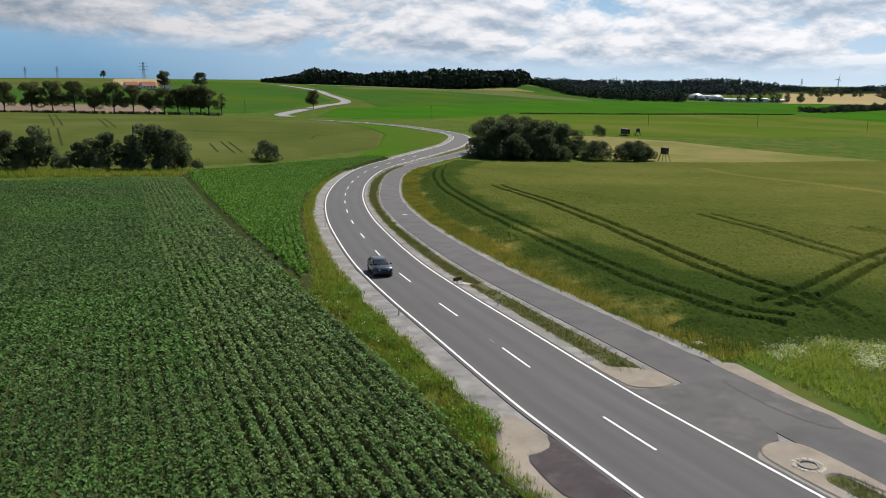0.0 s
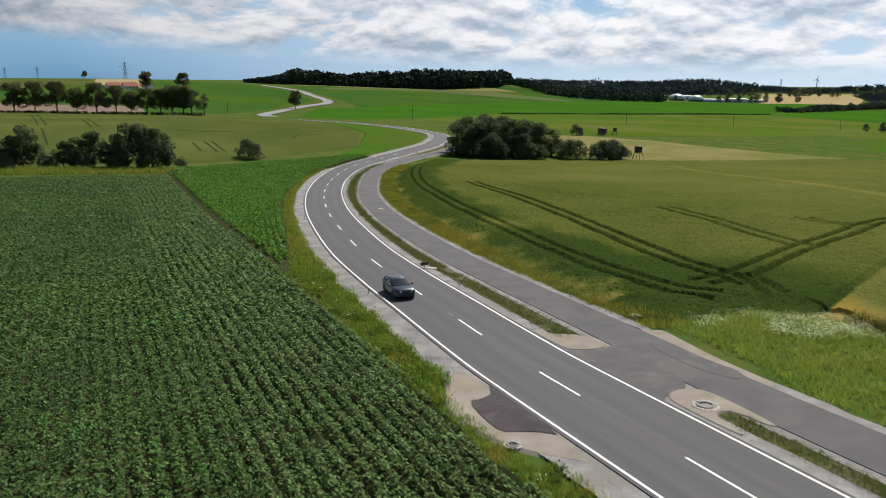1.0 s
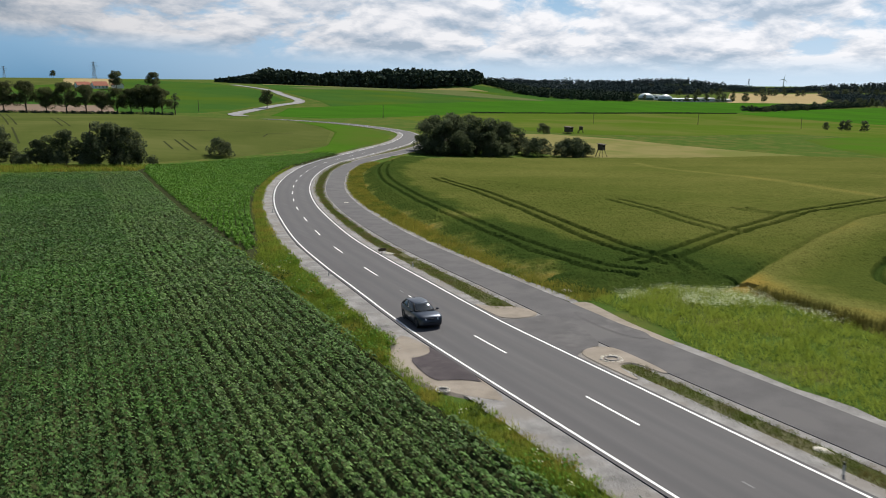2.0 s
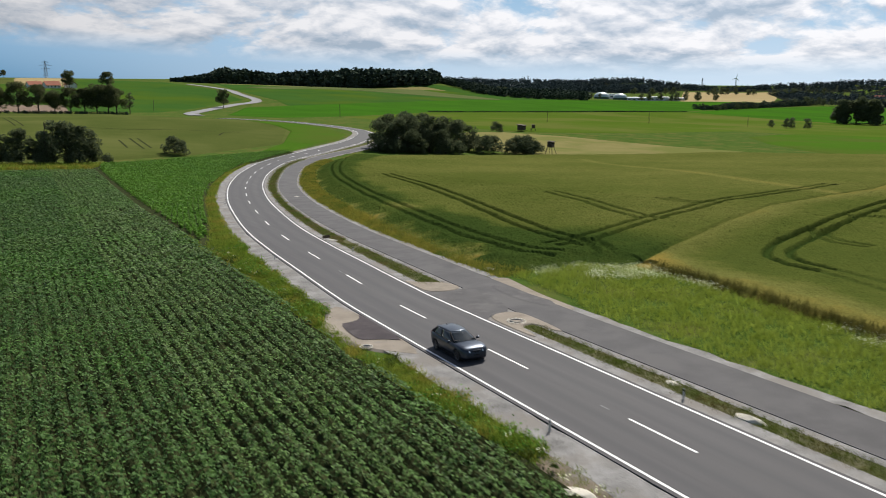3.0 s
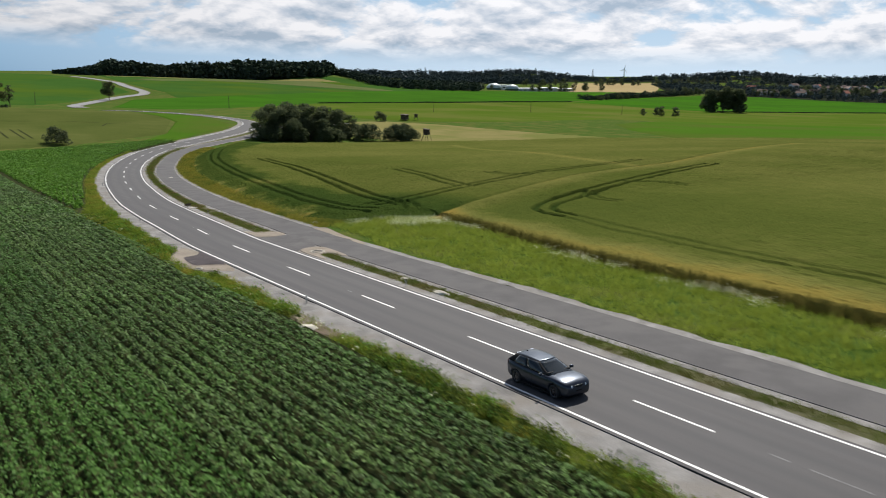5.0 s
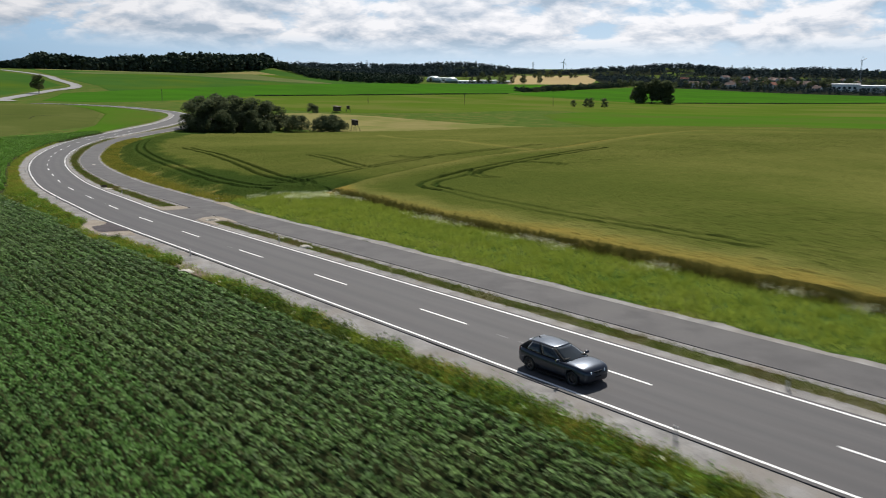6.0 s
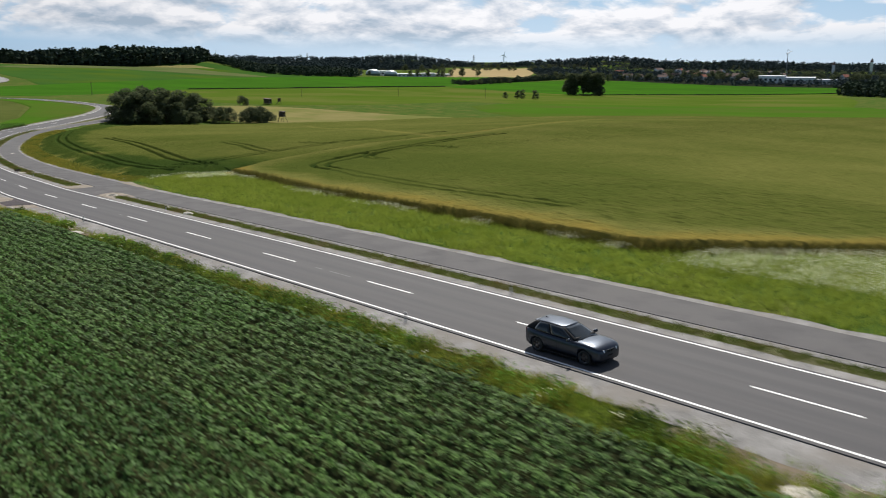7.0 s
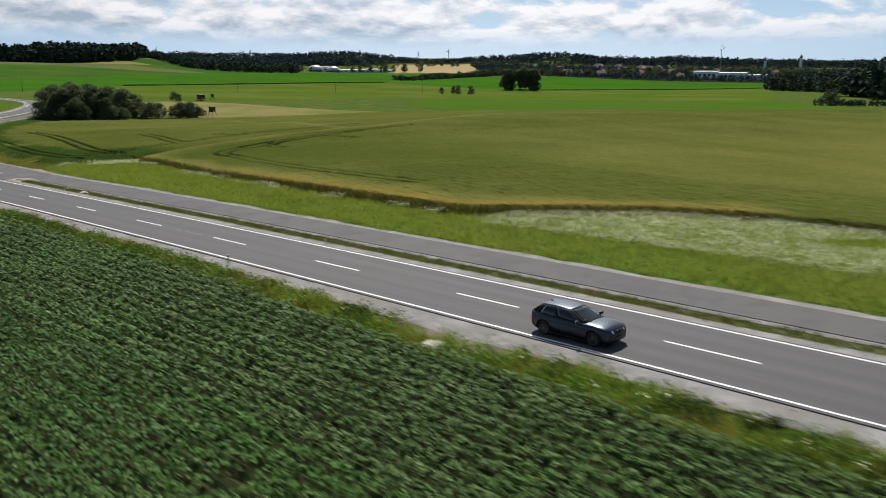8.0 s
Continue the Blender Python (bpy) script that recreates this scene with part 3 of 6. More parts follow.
def on_ground(x, y, up=0.0):
    return np.stack([x, y, ground(x, y) + up], 1)


def stuff(name, verts, mat, label, category):
    ob = link_mesh(name, verts, quad_faces(len(verts) // 4), mat)
    return tagged(ob, label, category, "", "stuff")


# ---- potato field: ridges and plants ----
POTATO_EDGE = [(14.4, -330), (14.4, -60), (14.9, -40), (15.3, -20), (15.6, 0), (14.6, 19), (14.7, 30), (15.1, 36), (15.2, 47), (14.9, 64), (14.5, 102), (14.4, 167)]


def edge_x(line, y):
    p = np.array(line, float)
    return np.interp(y, p[:, 1], p[:, 0])


def potatoes():
    rng = np.random.default_rng(4)
    poly = POTATO_EDGE + [(1, 165), (-17, 160), (-90, 152), (-90, -330)]
    # the ridged soil
    xs = np.arange(-60, 16.5, 0.1875)
    ys = graded([(-110, 60, 2.0), (60, 168, 4.0)])
    X, Y = np.meshgrid(xs, ys, indexing="ij")
    sd = inside(poly, X, Y)
    Z = ground(X, Y) + np.where(sd > 0, 0.09 + 0.12 * np.cos((X - 14.6) / 0.75 * 2 * np.pi), -0.25)
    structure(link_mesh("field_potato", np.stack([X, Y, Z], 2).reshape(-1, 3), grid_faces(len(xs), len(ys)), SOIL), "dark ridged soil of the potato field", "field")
    field("field_potato_far", [(-60, 156), (-300, 150), (-300, -330), (14.9, -330), (14.9, -109), (-60, -109)], 0.3, POTATO_DARK, "potato field beyond", 15)
    rows = np.arange(14.6, -58, -0.75)
    near, far, side, rowed, rowed_far = [], [], [], [], []
    for r, x in enumerate(rows):
        ys = np.arange(-92, 167, 0.36) + rng.uniform(-0.1, 0.1)
        ys = ys + rng.uniform(-0.13, 0.13, len(ys))
        px = x + rng.normal(0, 0.05, len(ys))
        ok = (px < edge_x(POTATO_EDGE, ys) - 0.1) & (inside(poly, px, ys) > 0.1) & (rng.random(len(ys)) > 0.02)
        # wheel tracks of the sprayer and thin spots
        thin = np.array([noise.noise((a * 0.22, b * 0.22, 1.0)) for a, b in zip(px, ys)])
        for bx, by, br in ((8.5, 24.1, 0.75), (3.2, 6.0, 0.5), (-2.4, -38.0, 0.5)):
            ok &= np.hypot(px - bx, ys - by) > br
        ok &= ~((thin < -0.66) & (rng.random(len(ys)) < 0.5))
        # younger, open rows beside the road; a closed canopy beyond
        gap = 0.72 if r in (8, 34, 35) else 0.80 if x > 5.4 else 0.98
        p = np.stack([px, ys, ground(px, ys) + 0.2, gap * np.interp(ys, [5, 55], [0.97, 1.18]) * (0.9 if x < -4 else 1.0) * (1.0 + 0.26 * thin)], 1)[ok]
        if x < -26:
            side.append(p)
        elif x > 5.4:
            rowed.append(p[p[:, 1] < 45])
            rowed_far.append(p[p[:, 1] >= 45])
        else:
            near.append(p[p[:, 1] < 45])
            far.append(p[p[:, 1] >= 45])
    for plants, per, lo, mat in ((near, 20, 0.185, POTATO_DARK), (rowed, 22, 0.175, POTATO), (far, 11, 0.27, POTATO_DARK), (rowed_far, 11, 0.25, POTATO), (side, 4, 0.38, POTATO_DARK)):
        plants = np.vstack(plants)
        n = len(plants)
        size = (plants[:, 3] * rng.uniform(0.75, 1.2, n)).repeat(per)
        base = plants[:, :3].repeat(per, 0)
        m = n * per
        ang, rad = rng.uniform(0, 2 * np.pi, m), np.sqrt(rng.uniform(0, 1, m))
        c = base + np.stack([np.cos(ang) * rad * 0.40 * size, np.sin(ang) * rad * 0.36 * size, (0.42 * (1 - rad ** 2 * 0.75) + rng.uniform(-0.08, 0.05, m)) * size], 1)
        v = leaf_quads(c, lo, lo * 0.68, 0.75, rng)
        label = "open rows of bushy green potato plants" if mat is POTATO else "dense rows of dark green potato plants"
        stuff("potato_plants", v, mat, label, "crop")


potatoes()


def beets():
    rng = np.random.default_rng(8)
    poly = [(15.3, 61), (16.7, 66.7), (18.6, 75.4), (20.8, 86.5), (24.8, 106.9), (31.3, 133), (40.4, 160.6), (50.6, 183.3), (74.9, 219), (66, 218), (50, 205), (37, 195.5), (24.6, 185), (16.5, 181), (14.9, 167), (15.0, 102)]
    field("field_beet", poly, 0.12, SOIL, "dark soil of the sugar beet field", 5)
    q, n, k = road_line
    lo, hi = np.interp([40, 262], q[:, 1], k)
    plants = []
    # the rows follow the bend of the road
    for off in np.arange(5.0, 62.0, 0.72):
        s = np.arange(lo, hi, 0.27)
        s = s + rng.uniform(-0.08, 0.08, len(s))
        o = off + rng.normal(0, 0.04, len(s))
        plants.append(np.stack([np.interp(s, k, q[:, 0]) - np.interp(s, k, n[:, 0]) * o, np.interp(s, k, q[:, 1]) - np.interp(s, k, n[:, 1]) * o], 1))
    p = np.vstack(plants)
    # a bare furrow parts them from the potatoes
    ok = (inside(poly, p[:, 0], p[:, 1]) > 0.25) & ((p[:, 1] > 168) | (p[:, 0] > edge_x(POTATO_EDGE, p[:, 1]) + 1.0)) & (rng.random(len(p)) > 0.04)
    p = p[ok]
    thin = np.array([noise.noise((a * 0.12, b * 0.12, 4.0)) for a, b in p])
    size = (1.0 + 0.25 * thin) * rng.uniform(0.75, 1.2, len(p))
    per = 12
    c = on_ground(p[:, 0], p[:, 1], 0.14).repeat(per, 0)
    size = size.repeat(per)[:, None]
    m = len(c)
    c = c + np.stack([rng.normal(0, 0.13, m), rng.normal(0, 0.13, m), rng.uniform(0.06, 0.5, m)], 1) * size
    stuff("beet_plants", leaf_quads(c, 0.29, 0.18, 0.9, rng), BEET, "rows of bright green sugar beet plants", "crop")


beets()

# ---- wheat ----
WHEAT_RIM = [(34.4, 33.5), (33.8, 40), (34.4, 50), (36.6, 63.4), (39.2, 78), (43.2, 98), (51.0, 129), (62.4, 165.7), (75, 190), (92, 215.5), (102, 210),
             (167, 214), (238, 204), (288, 157), (330, 95), (420, 34), (420, -330), (62, -330), (58, -80), (56, -65), (55, -56), (52, -50), (47, -45),
             (41, -38), (41.5, -21), (42.3, -2), (43, 8), (45, 21), (45.5, 30), (42, 33.8), (38, 33.6)]
HEADLAND = [(45.6, 30.6), (49.8, 32.7), (56.5, 36.1), (66.8, 41.8), (84.6, 50.6), (101.9, 55.0), (116, 58), (160, 76), (230, 104)]
# tramlines: half the wheel spacing, depth, line
TRAMS = [(0.95, 0.34, [(84.5, 203.7), (82, 198), (70.2, 171.5), (59.8, 141.1), (50.4, 104.8), (46.4, 85.9), (42.7, 67.3), (40.5, 53.8), (39.8, 45.2), (39.8, 39.5), (41.5, 36.5)]),
         (0.95, 0.42, [(72.5, 145), (69.1, 131.6), (64.2, 109.3), (58.6, 89.0), (54.2, 73.2), (50.2, 59.0), (47.9, 50.2), (47.0, 45.2), (46.9, 41.7), (46.2, 37.5)]),
         (0.95, 0.52, [(43.0, 40.2), (44.5, 40.4), (48.3, 41.6), (54.3, 44.6), (63.3, 49.0), (72.7, 52.8), (82.1, 57.2), (91.0, 59.5), (107.5, 63.4), (118, 66.5)]),
         (0.95, 0.30, [(73.2, 83.1), (69.2, 68.6), (65.5, 57.6), (63.3, 49.0)]),
         (0.7, 0.30, [(80.3, 64.9), (78.5, 59.5), (82.1, 57.2)]),
         (0.7, 0.35, [(48.3, 41.6), (47.0, 38.2), (45.4, 34.8)]),
         (0.95, 0.64, [(122, 52), (100.3, 44.7), (84.8, 39.0), (72.6, 33.8), (62.9, 29.8), (58.2, 26.7), (56.3, 23.5), (55.9, 20.0)]),
         (0.95, 0.22, [(55.9, 20.5), (55.2, 16.7), (54.1, 11.8), (53.2, 6.0), (52.3, 0.0), (51.5, -8.0), (50.8, -24.0)]),
         (0.7, 0.32, [(84.8, 39.0), (87.6, 36.5), (90.1, 32.0)]),
         (0.7, 0.36, [(72.6, 33.8), (69.2, 29.8), (69.3, 25.3)])]


def wheat():
    rng = np.random.default_rng(5)
    xs = graded([(31, 78, 0.22), (78, 130, 0.6), (130, 250, 2.0), (250, 424, 6.0)])
    ys = graded([(-332, -90, 6.0), (-90, 0, 0.8), (0, 66, 0.22), (66, 130, 0.5), (130, 220, 1.2)])
    X, Y = np.meshgrid(xs, ys, indexing="ij")
    sd = inside(WHEAT_RIM, X, Y)
    rough = np.zeros(X.shape)
    for k in range(5):
        a, f = rng.uniform(0, np.pi), 0.35 * 1.9 ** k
        rough += np.sin((X * math.cos(a) + Y * math.sin(a)) * f + rng.uniform(0, 6)) * np.sin((Y * math.cos(a) - X * math.sin(a)) * f * 0.8 + 1.3 * k) / (k + 1.5)
    sd = sd + rough * 0.18
    beside = to_line(PATHWAY[5:], X, Y)
    h = 0.8 * np.clip((sd + 0.1) / np.where(((beside < 18) & (Y > 36)) | ((Y > 29) & (X < 46.5)), 3.2, 0.7), -0.5, 1.0) + 0.035 * rough + rng.normal(0, 0.03, X.shape)
    groove = np.zeros(X.shape)
    for half, deep, t in TRAMS:
        d = to_line(curve(t, 3.0)[0], X, Y, True)
        track = np.abs(d - half + 0.15 * rough)
        groove = np.maximum(groove, deep * np.clip(1.4 - track / 0.38, 0, 1))
    h -= groove * (sd > 0.8)
    # lower straw where the second sowing begins
    h *= np.where(h > 0, np.interp(Y, [-22, 12, 31, 34], [1.0, 0.62, 0.62, 1.0]), 1.0)
    # laid and thin spots, and the seam between the two sowings
    seam = to_line(HEADLAND, X, Y)
    h -= 0.3 * np.clip(1 - seam / 0.6, 0, 1) * (sd > 1)
    Z = ground(X, Y) + h
    faces = grid_faces(len(xs), len(ys))
    keep = (sd.ravel() > -0.7)[faces].any(1)
    used = np.unique(faces[keep])
    back = np.full(X.size, -1)
    back[used] = np.arange(len(used))
    ob = link_mesh("field_wheat", np.stack([X, Y, Z], 2).reshape(-1, 3)[used], back[faces[keep]], WHEAT)
    # ripeness: a dark late strip along the track, a golden rim along the second sowing
    line = curve(PATHWAY, 3.0)[0]
    off = to_line(line[(line[:, 1] > 30)], X, Y)
    north = (Y > np.interp(X, [p[0] for p in HEADLAND], [p[1] for p in HEADLAND])) & (X > 34)
    # rises with x: sheen of the ears at grazing view put into the value
    ripe = np.interp(Y, [-45, 5, 40], [0.45, 0.36, 0.33]) + np.interp(X, [45, 62, 115], [-0.04, -0.03, 0.13])
    ripe = np.where(north, 0.40 + np.interp(X, [55, 110], [0.0, 0.07]), ripe)
    late = np.clip((15.8 + 1.3 * rough - off) / 1.8, 0, 1) * north
    corner = np.clip(1 - np.hypot(X - 43, (Y - 38)) / 15, 0, 1) * 2.2
    late = np.clip(np.maximum(late, corner * north), 0, 1)
    ripe = ripe * (1 - late) + 0.05 * late
    bare = np.clip((6.6 + 1.4 * rough - off) / 2.4, 0, 1) * north * (Y > 40)
    ripe = ripe * (1 - bare) + (0.78 + 0.3 * np.clip(rough, -1, 1)) * bare
    rim = np.clip(1.35 - to_line(WHEAT_RIM[-11:-3] + HEADLAND[:1], X, Y) / (5.0 + 1.5 * rough), 0, 1) * ~north
    ripe = ripe + 0.42 * rim + 0.30 * np.clip(1.2 - seam / 4.5, 0, 1) * ~north
    ripe = ripe + 0.55 * np.clip(1.2 - np.hypot((X - 46.0) / 3.0, (Y - 79) / 7.0) + 0.3 * rough, 0, 1) * north
    ripe = ripe + 0.22 * np.clip(1.3 - to_line([(163, 191), (142, 138), (113, 79), (106, 57)], X, Y) / 1.6, 0, 1)
    # the wheel tracks take a darker, greener colour
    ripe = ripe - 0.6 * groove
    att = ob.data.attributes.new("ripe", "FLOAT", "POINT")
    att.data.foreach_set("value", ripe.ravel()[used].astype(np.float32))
    structure(ob, "ripening green and golden wheat field with tramlines", "field")


wheat()

# faint wheel tracks in the pale cereal
for line_ in ([(-26.7, 451), (-16.1, 302)], [(-24.0, 451), (-13.6, 302)], [(-17, 287), (-13, 228)], [(-14.4, 287), (-10.4, 228)], [(-3.7, 372), (0.6, 293)], [(-1.2, 372), (3.0, 293)], [(27.5, 241), (27.2, 219)], [(31.3, 247), (31.2, 217)], [(33.6, 247), (33.5, 219)], [(18, 290), (27, 284), (37, 279), (51, 281), (64, 276)], [(62, 262), (67, 274), (76, 277)]):
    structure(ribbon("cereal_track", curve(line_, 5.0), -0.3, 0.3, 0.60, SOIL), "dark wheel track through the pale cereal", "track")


# ---- trees ----
def tree_meshes(seed, height, radius, trunk, leaves, leaf, shape="round", mat=None):
    """Meshes of a trunk with limbs and of a crown of clumps: (trunk mesh, crown mesh)."""
    rng = np.random.default_rng(seed)
    bm = bmesh.new()

    def limb(a, b, r0, r1, sides=7):
        axis = (b - a).normalized()
        u = axis.orthogonal().normalized()
        w = axis.cross(u)
        rings = []
        for k, (p, r) in enumerate(((a, r0), ((a + b) / 2 + Vector(rng.normal(0, r0 * 0.35, 3)), (r0 + r1) / 2), (b, r1))):
            rings.append([bm.verts.new(p + (u * math.cos(2 * math.pi * i / sides) + w * math.sin(2 * math.pi * i / sides)) * r) for i in range(sides)])
        for r1_, r2_ in zip(rings, rings[1:]):
            for i in range(sides):
                bm.faces.new((r1_[i], r1_[(i + 1) % sides], r2_[(i + 1) % sides], r2_[i]))

    base = max(0.08, height * 0.022)
    top = Vector((rng.normal(0, 0.2), rng.normal(0, 0.2), trunk + (height - trunk) * 0.55))
    limb(Vector((0, 0, -0.4)), Vector((0, 0, trunk)), base * 1.25, base * 0.85)
    limb(Vector((0, 0, trunk)), top, base * 0.85, base * 0.25)
    clumps = []
    n = 30 if shape != "conifer" else 16
    for i in range(n):
        az, u = rng.uniform(0, 2 * np.pi), rng.uniform(0, 1)
        if shape == "tall":
            z = trunk + (height - trunk) * (0.08 + 0.86 * u)
            rr = radius * math.sin(math.pi * min(1, 0.22 + 0.72 * u)) ** 0.7 * rng.uniform(0.25, 0.85)
        elif shape == "bush":
            z = height * (0.10 + 0.80 * u)
            rr = radius * math.sqrt(max(0.04, 1 - (u * 0.95) ** 2)) * rng.uniform(0.3, 0.95)
        else:
            z = trunk * 0.9 + (height - trunk * 0.9) * (0.10 + 0.80 * u)
            rr = radius * math.sqrt(max(0.05, 1 - ((u - 0.42) / 0.62) ** 2)) * rng.uniform(0.3, 0.92)
        size = radius * rng.uniform(0.22, 0.42)
        c = Vector((math.cos(az) * rr, math.sin(az) * rr, z))
        clumps.append((c, size))
        if i % 4 == 0:
            limb(Vector((0, 0, min(trunk + 0.1, z * 0.6))), c, base * 0.4, base * 0.08, 5)
    me = bpy.data.meshes.new("trunk")
    bm.to_mesh(me)
    bm.free()
    me.materials.append(BARK)
    per = leaves // n
    cs = []
    for c, size in clumps:
        p = rng.normal(0, 1, (per, 3))
        p /= np.linalg.norm(p, axis=1)[:, None]
        p *= (rng.uniform(0.35, 1.0, per) ** 0.5)[:, None] * size * np.array([1.1, 1.1, 0.85])
        cs.append(p + np.array(c))
    cs = np.vstack(cs)
    cs[:, 2] = np.maximum(cs[:, 2], 0.1)
    v = leaf_quads(cs, leaf, leaf * 0.75, 1.3, rng)
    helper = link_mesh("crown", v, quad_faces(len(cs)), mat or CROWN)
    crown = helper.data
    bpy.data.objects.remove(helper)
    return me, crown


def plant_tree(name, meshes, x, y, label, category="tree", group="", turn=0.0, size=1.0, sink=0.0):
    ob = new(name)
    ob.matrix_basis = pose(x, y, float(ground(np.array(x), np.array(y))) - sink, 0, 0, turn) @ Matrix.Scale(size, 4)
    for part_name, me in zip(("trunk", "crown"), meshes):
        p = new(part_name, me)
        p.parent = ob
    return tagged(ob, label, category, group)


def trees():
    rng = random.Random(3)
    big = [tree_meshes(10 + i, 11.5, 5.6, 1.2, 5200, 0.55, "bush") for i in range(3)]
    low = [tree_meshes(20 + i, 5.2, 3.6, 0.5, 2600, 0.42, "bush", CROWN_GREY if i == 1 else None) for i in range(2)]
    copse = [(107, 229, 0, .86), (113, 227, 1, .98), (119, 230, 2, 1.08), (125, 227, 0, 1.08), (131, 229, 1, 1.05), (137, 231, 2, .95), (122, 238, 1, 1.12),
             (130, 239, 0, 1.1), (114, 237, 2, 1.02), (141, 236, 2, .92), (145, 234, 0, .8), (117, 222.5, 2, .7), (129, 222.5, 0, .72)]
    for x, y, k, s in copse:
        plant_tree("tree", big[k], x, y, "broad dark green tree in a dense copse", "tree", "copse", rng.uniform(0, 360), s)
    for x, y, k, s in [(106, 225, 0, .9), (110, 222.5, 0, .85), (118, 222, 0, .8), (127, 221.5, 1, .72), (134, 222.5, 0, .85), (145.5, 225, 0, 1.2), (150, 226, 0, 1.15)]:
        plant_tree("bush", low[k], x, y, "dark rounded bush at the copse's foot", "bush", "copse bushes", rng.uniform(0, 360), s)
    for x, y, k, s in [(157.5, 223, 0, 1.22), (160.2, 222, 1, 1.15), (162.5, 223.5, 0, 1.25), (165.4, 222.8, 1, 1.05)]:
        plant_tree("bush", low[k], x, y, "grey-green rounded bush beside the hide", "bush", "field bushes", rng.uniform(0, 360), s)
    plant_tree("bush", low[0], 203, 310, "small dark bush on the stubble's edge", "bush", "", 30, 0.95)
    plant_tree("bush", low[1], 488, 84, "tall grey-green bush by the valley hedge", "bush", "", 10, 1.7)
    plant_tree("bush", low[0], 37.5, 206, "lone dark rounded bush in the cereal field", "bush", "", 80, 0.98)
    hedge = [tree_meshes(30 + i, 8.2, 3.0, 0.2, 3400, 0.42, "tall") for i in range(3)]
    for x, y, k, s in [(-22, 180, 0, 1.1), (-18.5, 181, 1, .95), (-15.6, 182, 2, .85), (-13.2, 182.5, 0, 1.12), (-10.4, 183, 1, .62), (-5.6, 183.5, 2, .72), (-3.4, 184, 0, .8),
                       (0.4, 184.5, 1, .95), (3.0, 184, 2, .72), (6.8, 183.0, 0, 1.22), (9.6, 184, 1, 1.18), (12.4, 184, 2, 1.12), (15.2, 185, 0, .98), (5.0, 184.5, 1, .7)]:
        plant_tree("hedge_tree", hedge[k], x, y, "dark green shrubby tree in the hedge", "tree", "hedge trees", rng.uniform(0, 360), s)
    for x, y, k, s in [(-16.5, 179.5, 1, .6), (-8.4, 181.5, 1, .55), (-1.4, 182.5, 1, .7), (4.6, 182, 1, .6), (11.4, 182, 0, .75), (18.4, 184.5, 1, .45)]:
        plant_tree("hedge_bush", low[k], x, y, "low dark bush filling the hedge", "bush", "hedge bushes", rng.uniform(0, 360), s)
    avenue = [tree_meshes(40 + i, 18.5, 7.2, 3.4, 9000, 0.62, "round", AVENUE_LEAF) for i in range(3)]
    for i, (x, y) in enumerate([(-58, 492), (-50, 490), (-37, 492), (-27, 493), (-16, 491), (-6, 489), (4, 487), (14, 486), (22, 485), (30, 482), (37, 479), (43, 478), (49, 476), (53, 474)]):
        plant_tree("avenue_tree", avenue[i % 3], x, y, "tall dark green roadside tree of an avenue", "tree", "avenue trees", rng.uniform(0, 360), (0.78 if 20 < x < 34 else 0.86) * rng.uniform(0.9, 1.1))
    plant_tree("avenue_tree", tree_meshes(50, 13, 3.0, 3.0, 700, 0.7), 61, 482, "slender sparse tree at the avenue's end", "tree", "avenue trees")
    plant_tree("roadside_tree", avenue[0], 141, 596, "lone round tree beside the far road", "tree", "", 40, 0.74)
    wide = [tree_meshes(55 + i, 23, 10.0, 1.6, 7000, 1.5, "bush") for i in range(2)]
    for x, y, k, s in [(659, 463, 0, 0.95), (669, 455, 1, 1.08), (679, 446, 0, 1.0)]:
        plant_tree("field_tree", wide[k], x, y, "broad dark lone tree in the fields", "tree", "field trees", 40 * k, s)
    for x, y, s in [(50, 799, .95), (82, 797, .9)]:
        plant_tree("hill_tree", avenue[int(x) % 3], x, y, "dark tree by the hill farm", "tree", "hill trees", x, s)
    plant_tree("hill_tree", avenue[1], -2, 1040, "lone dark tree on the hill's crest", "tree", "hill trees", 5, 0.5)


trees()


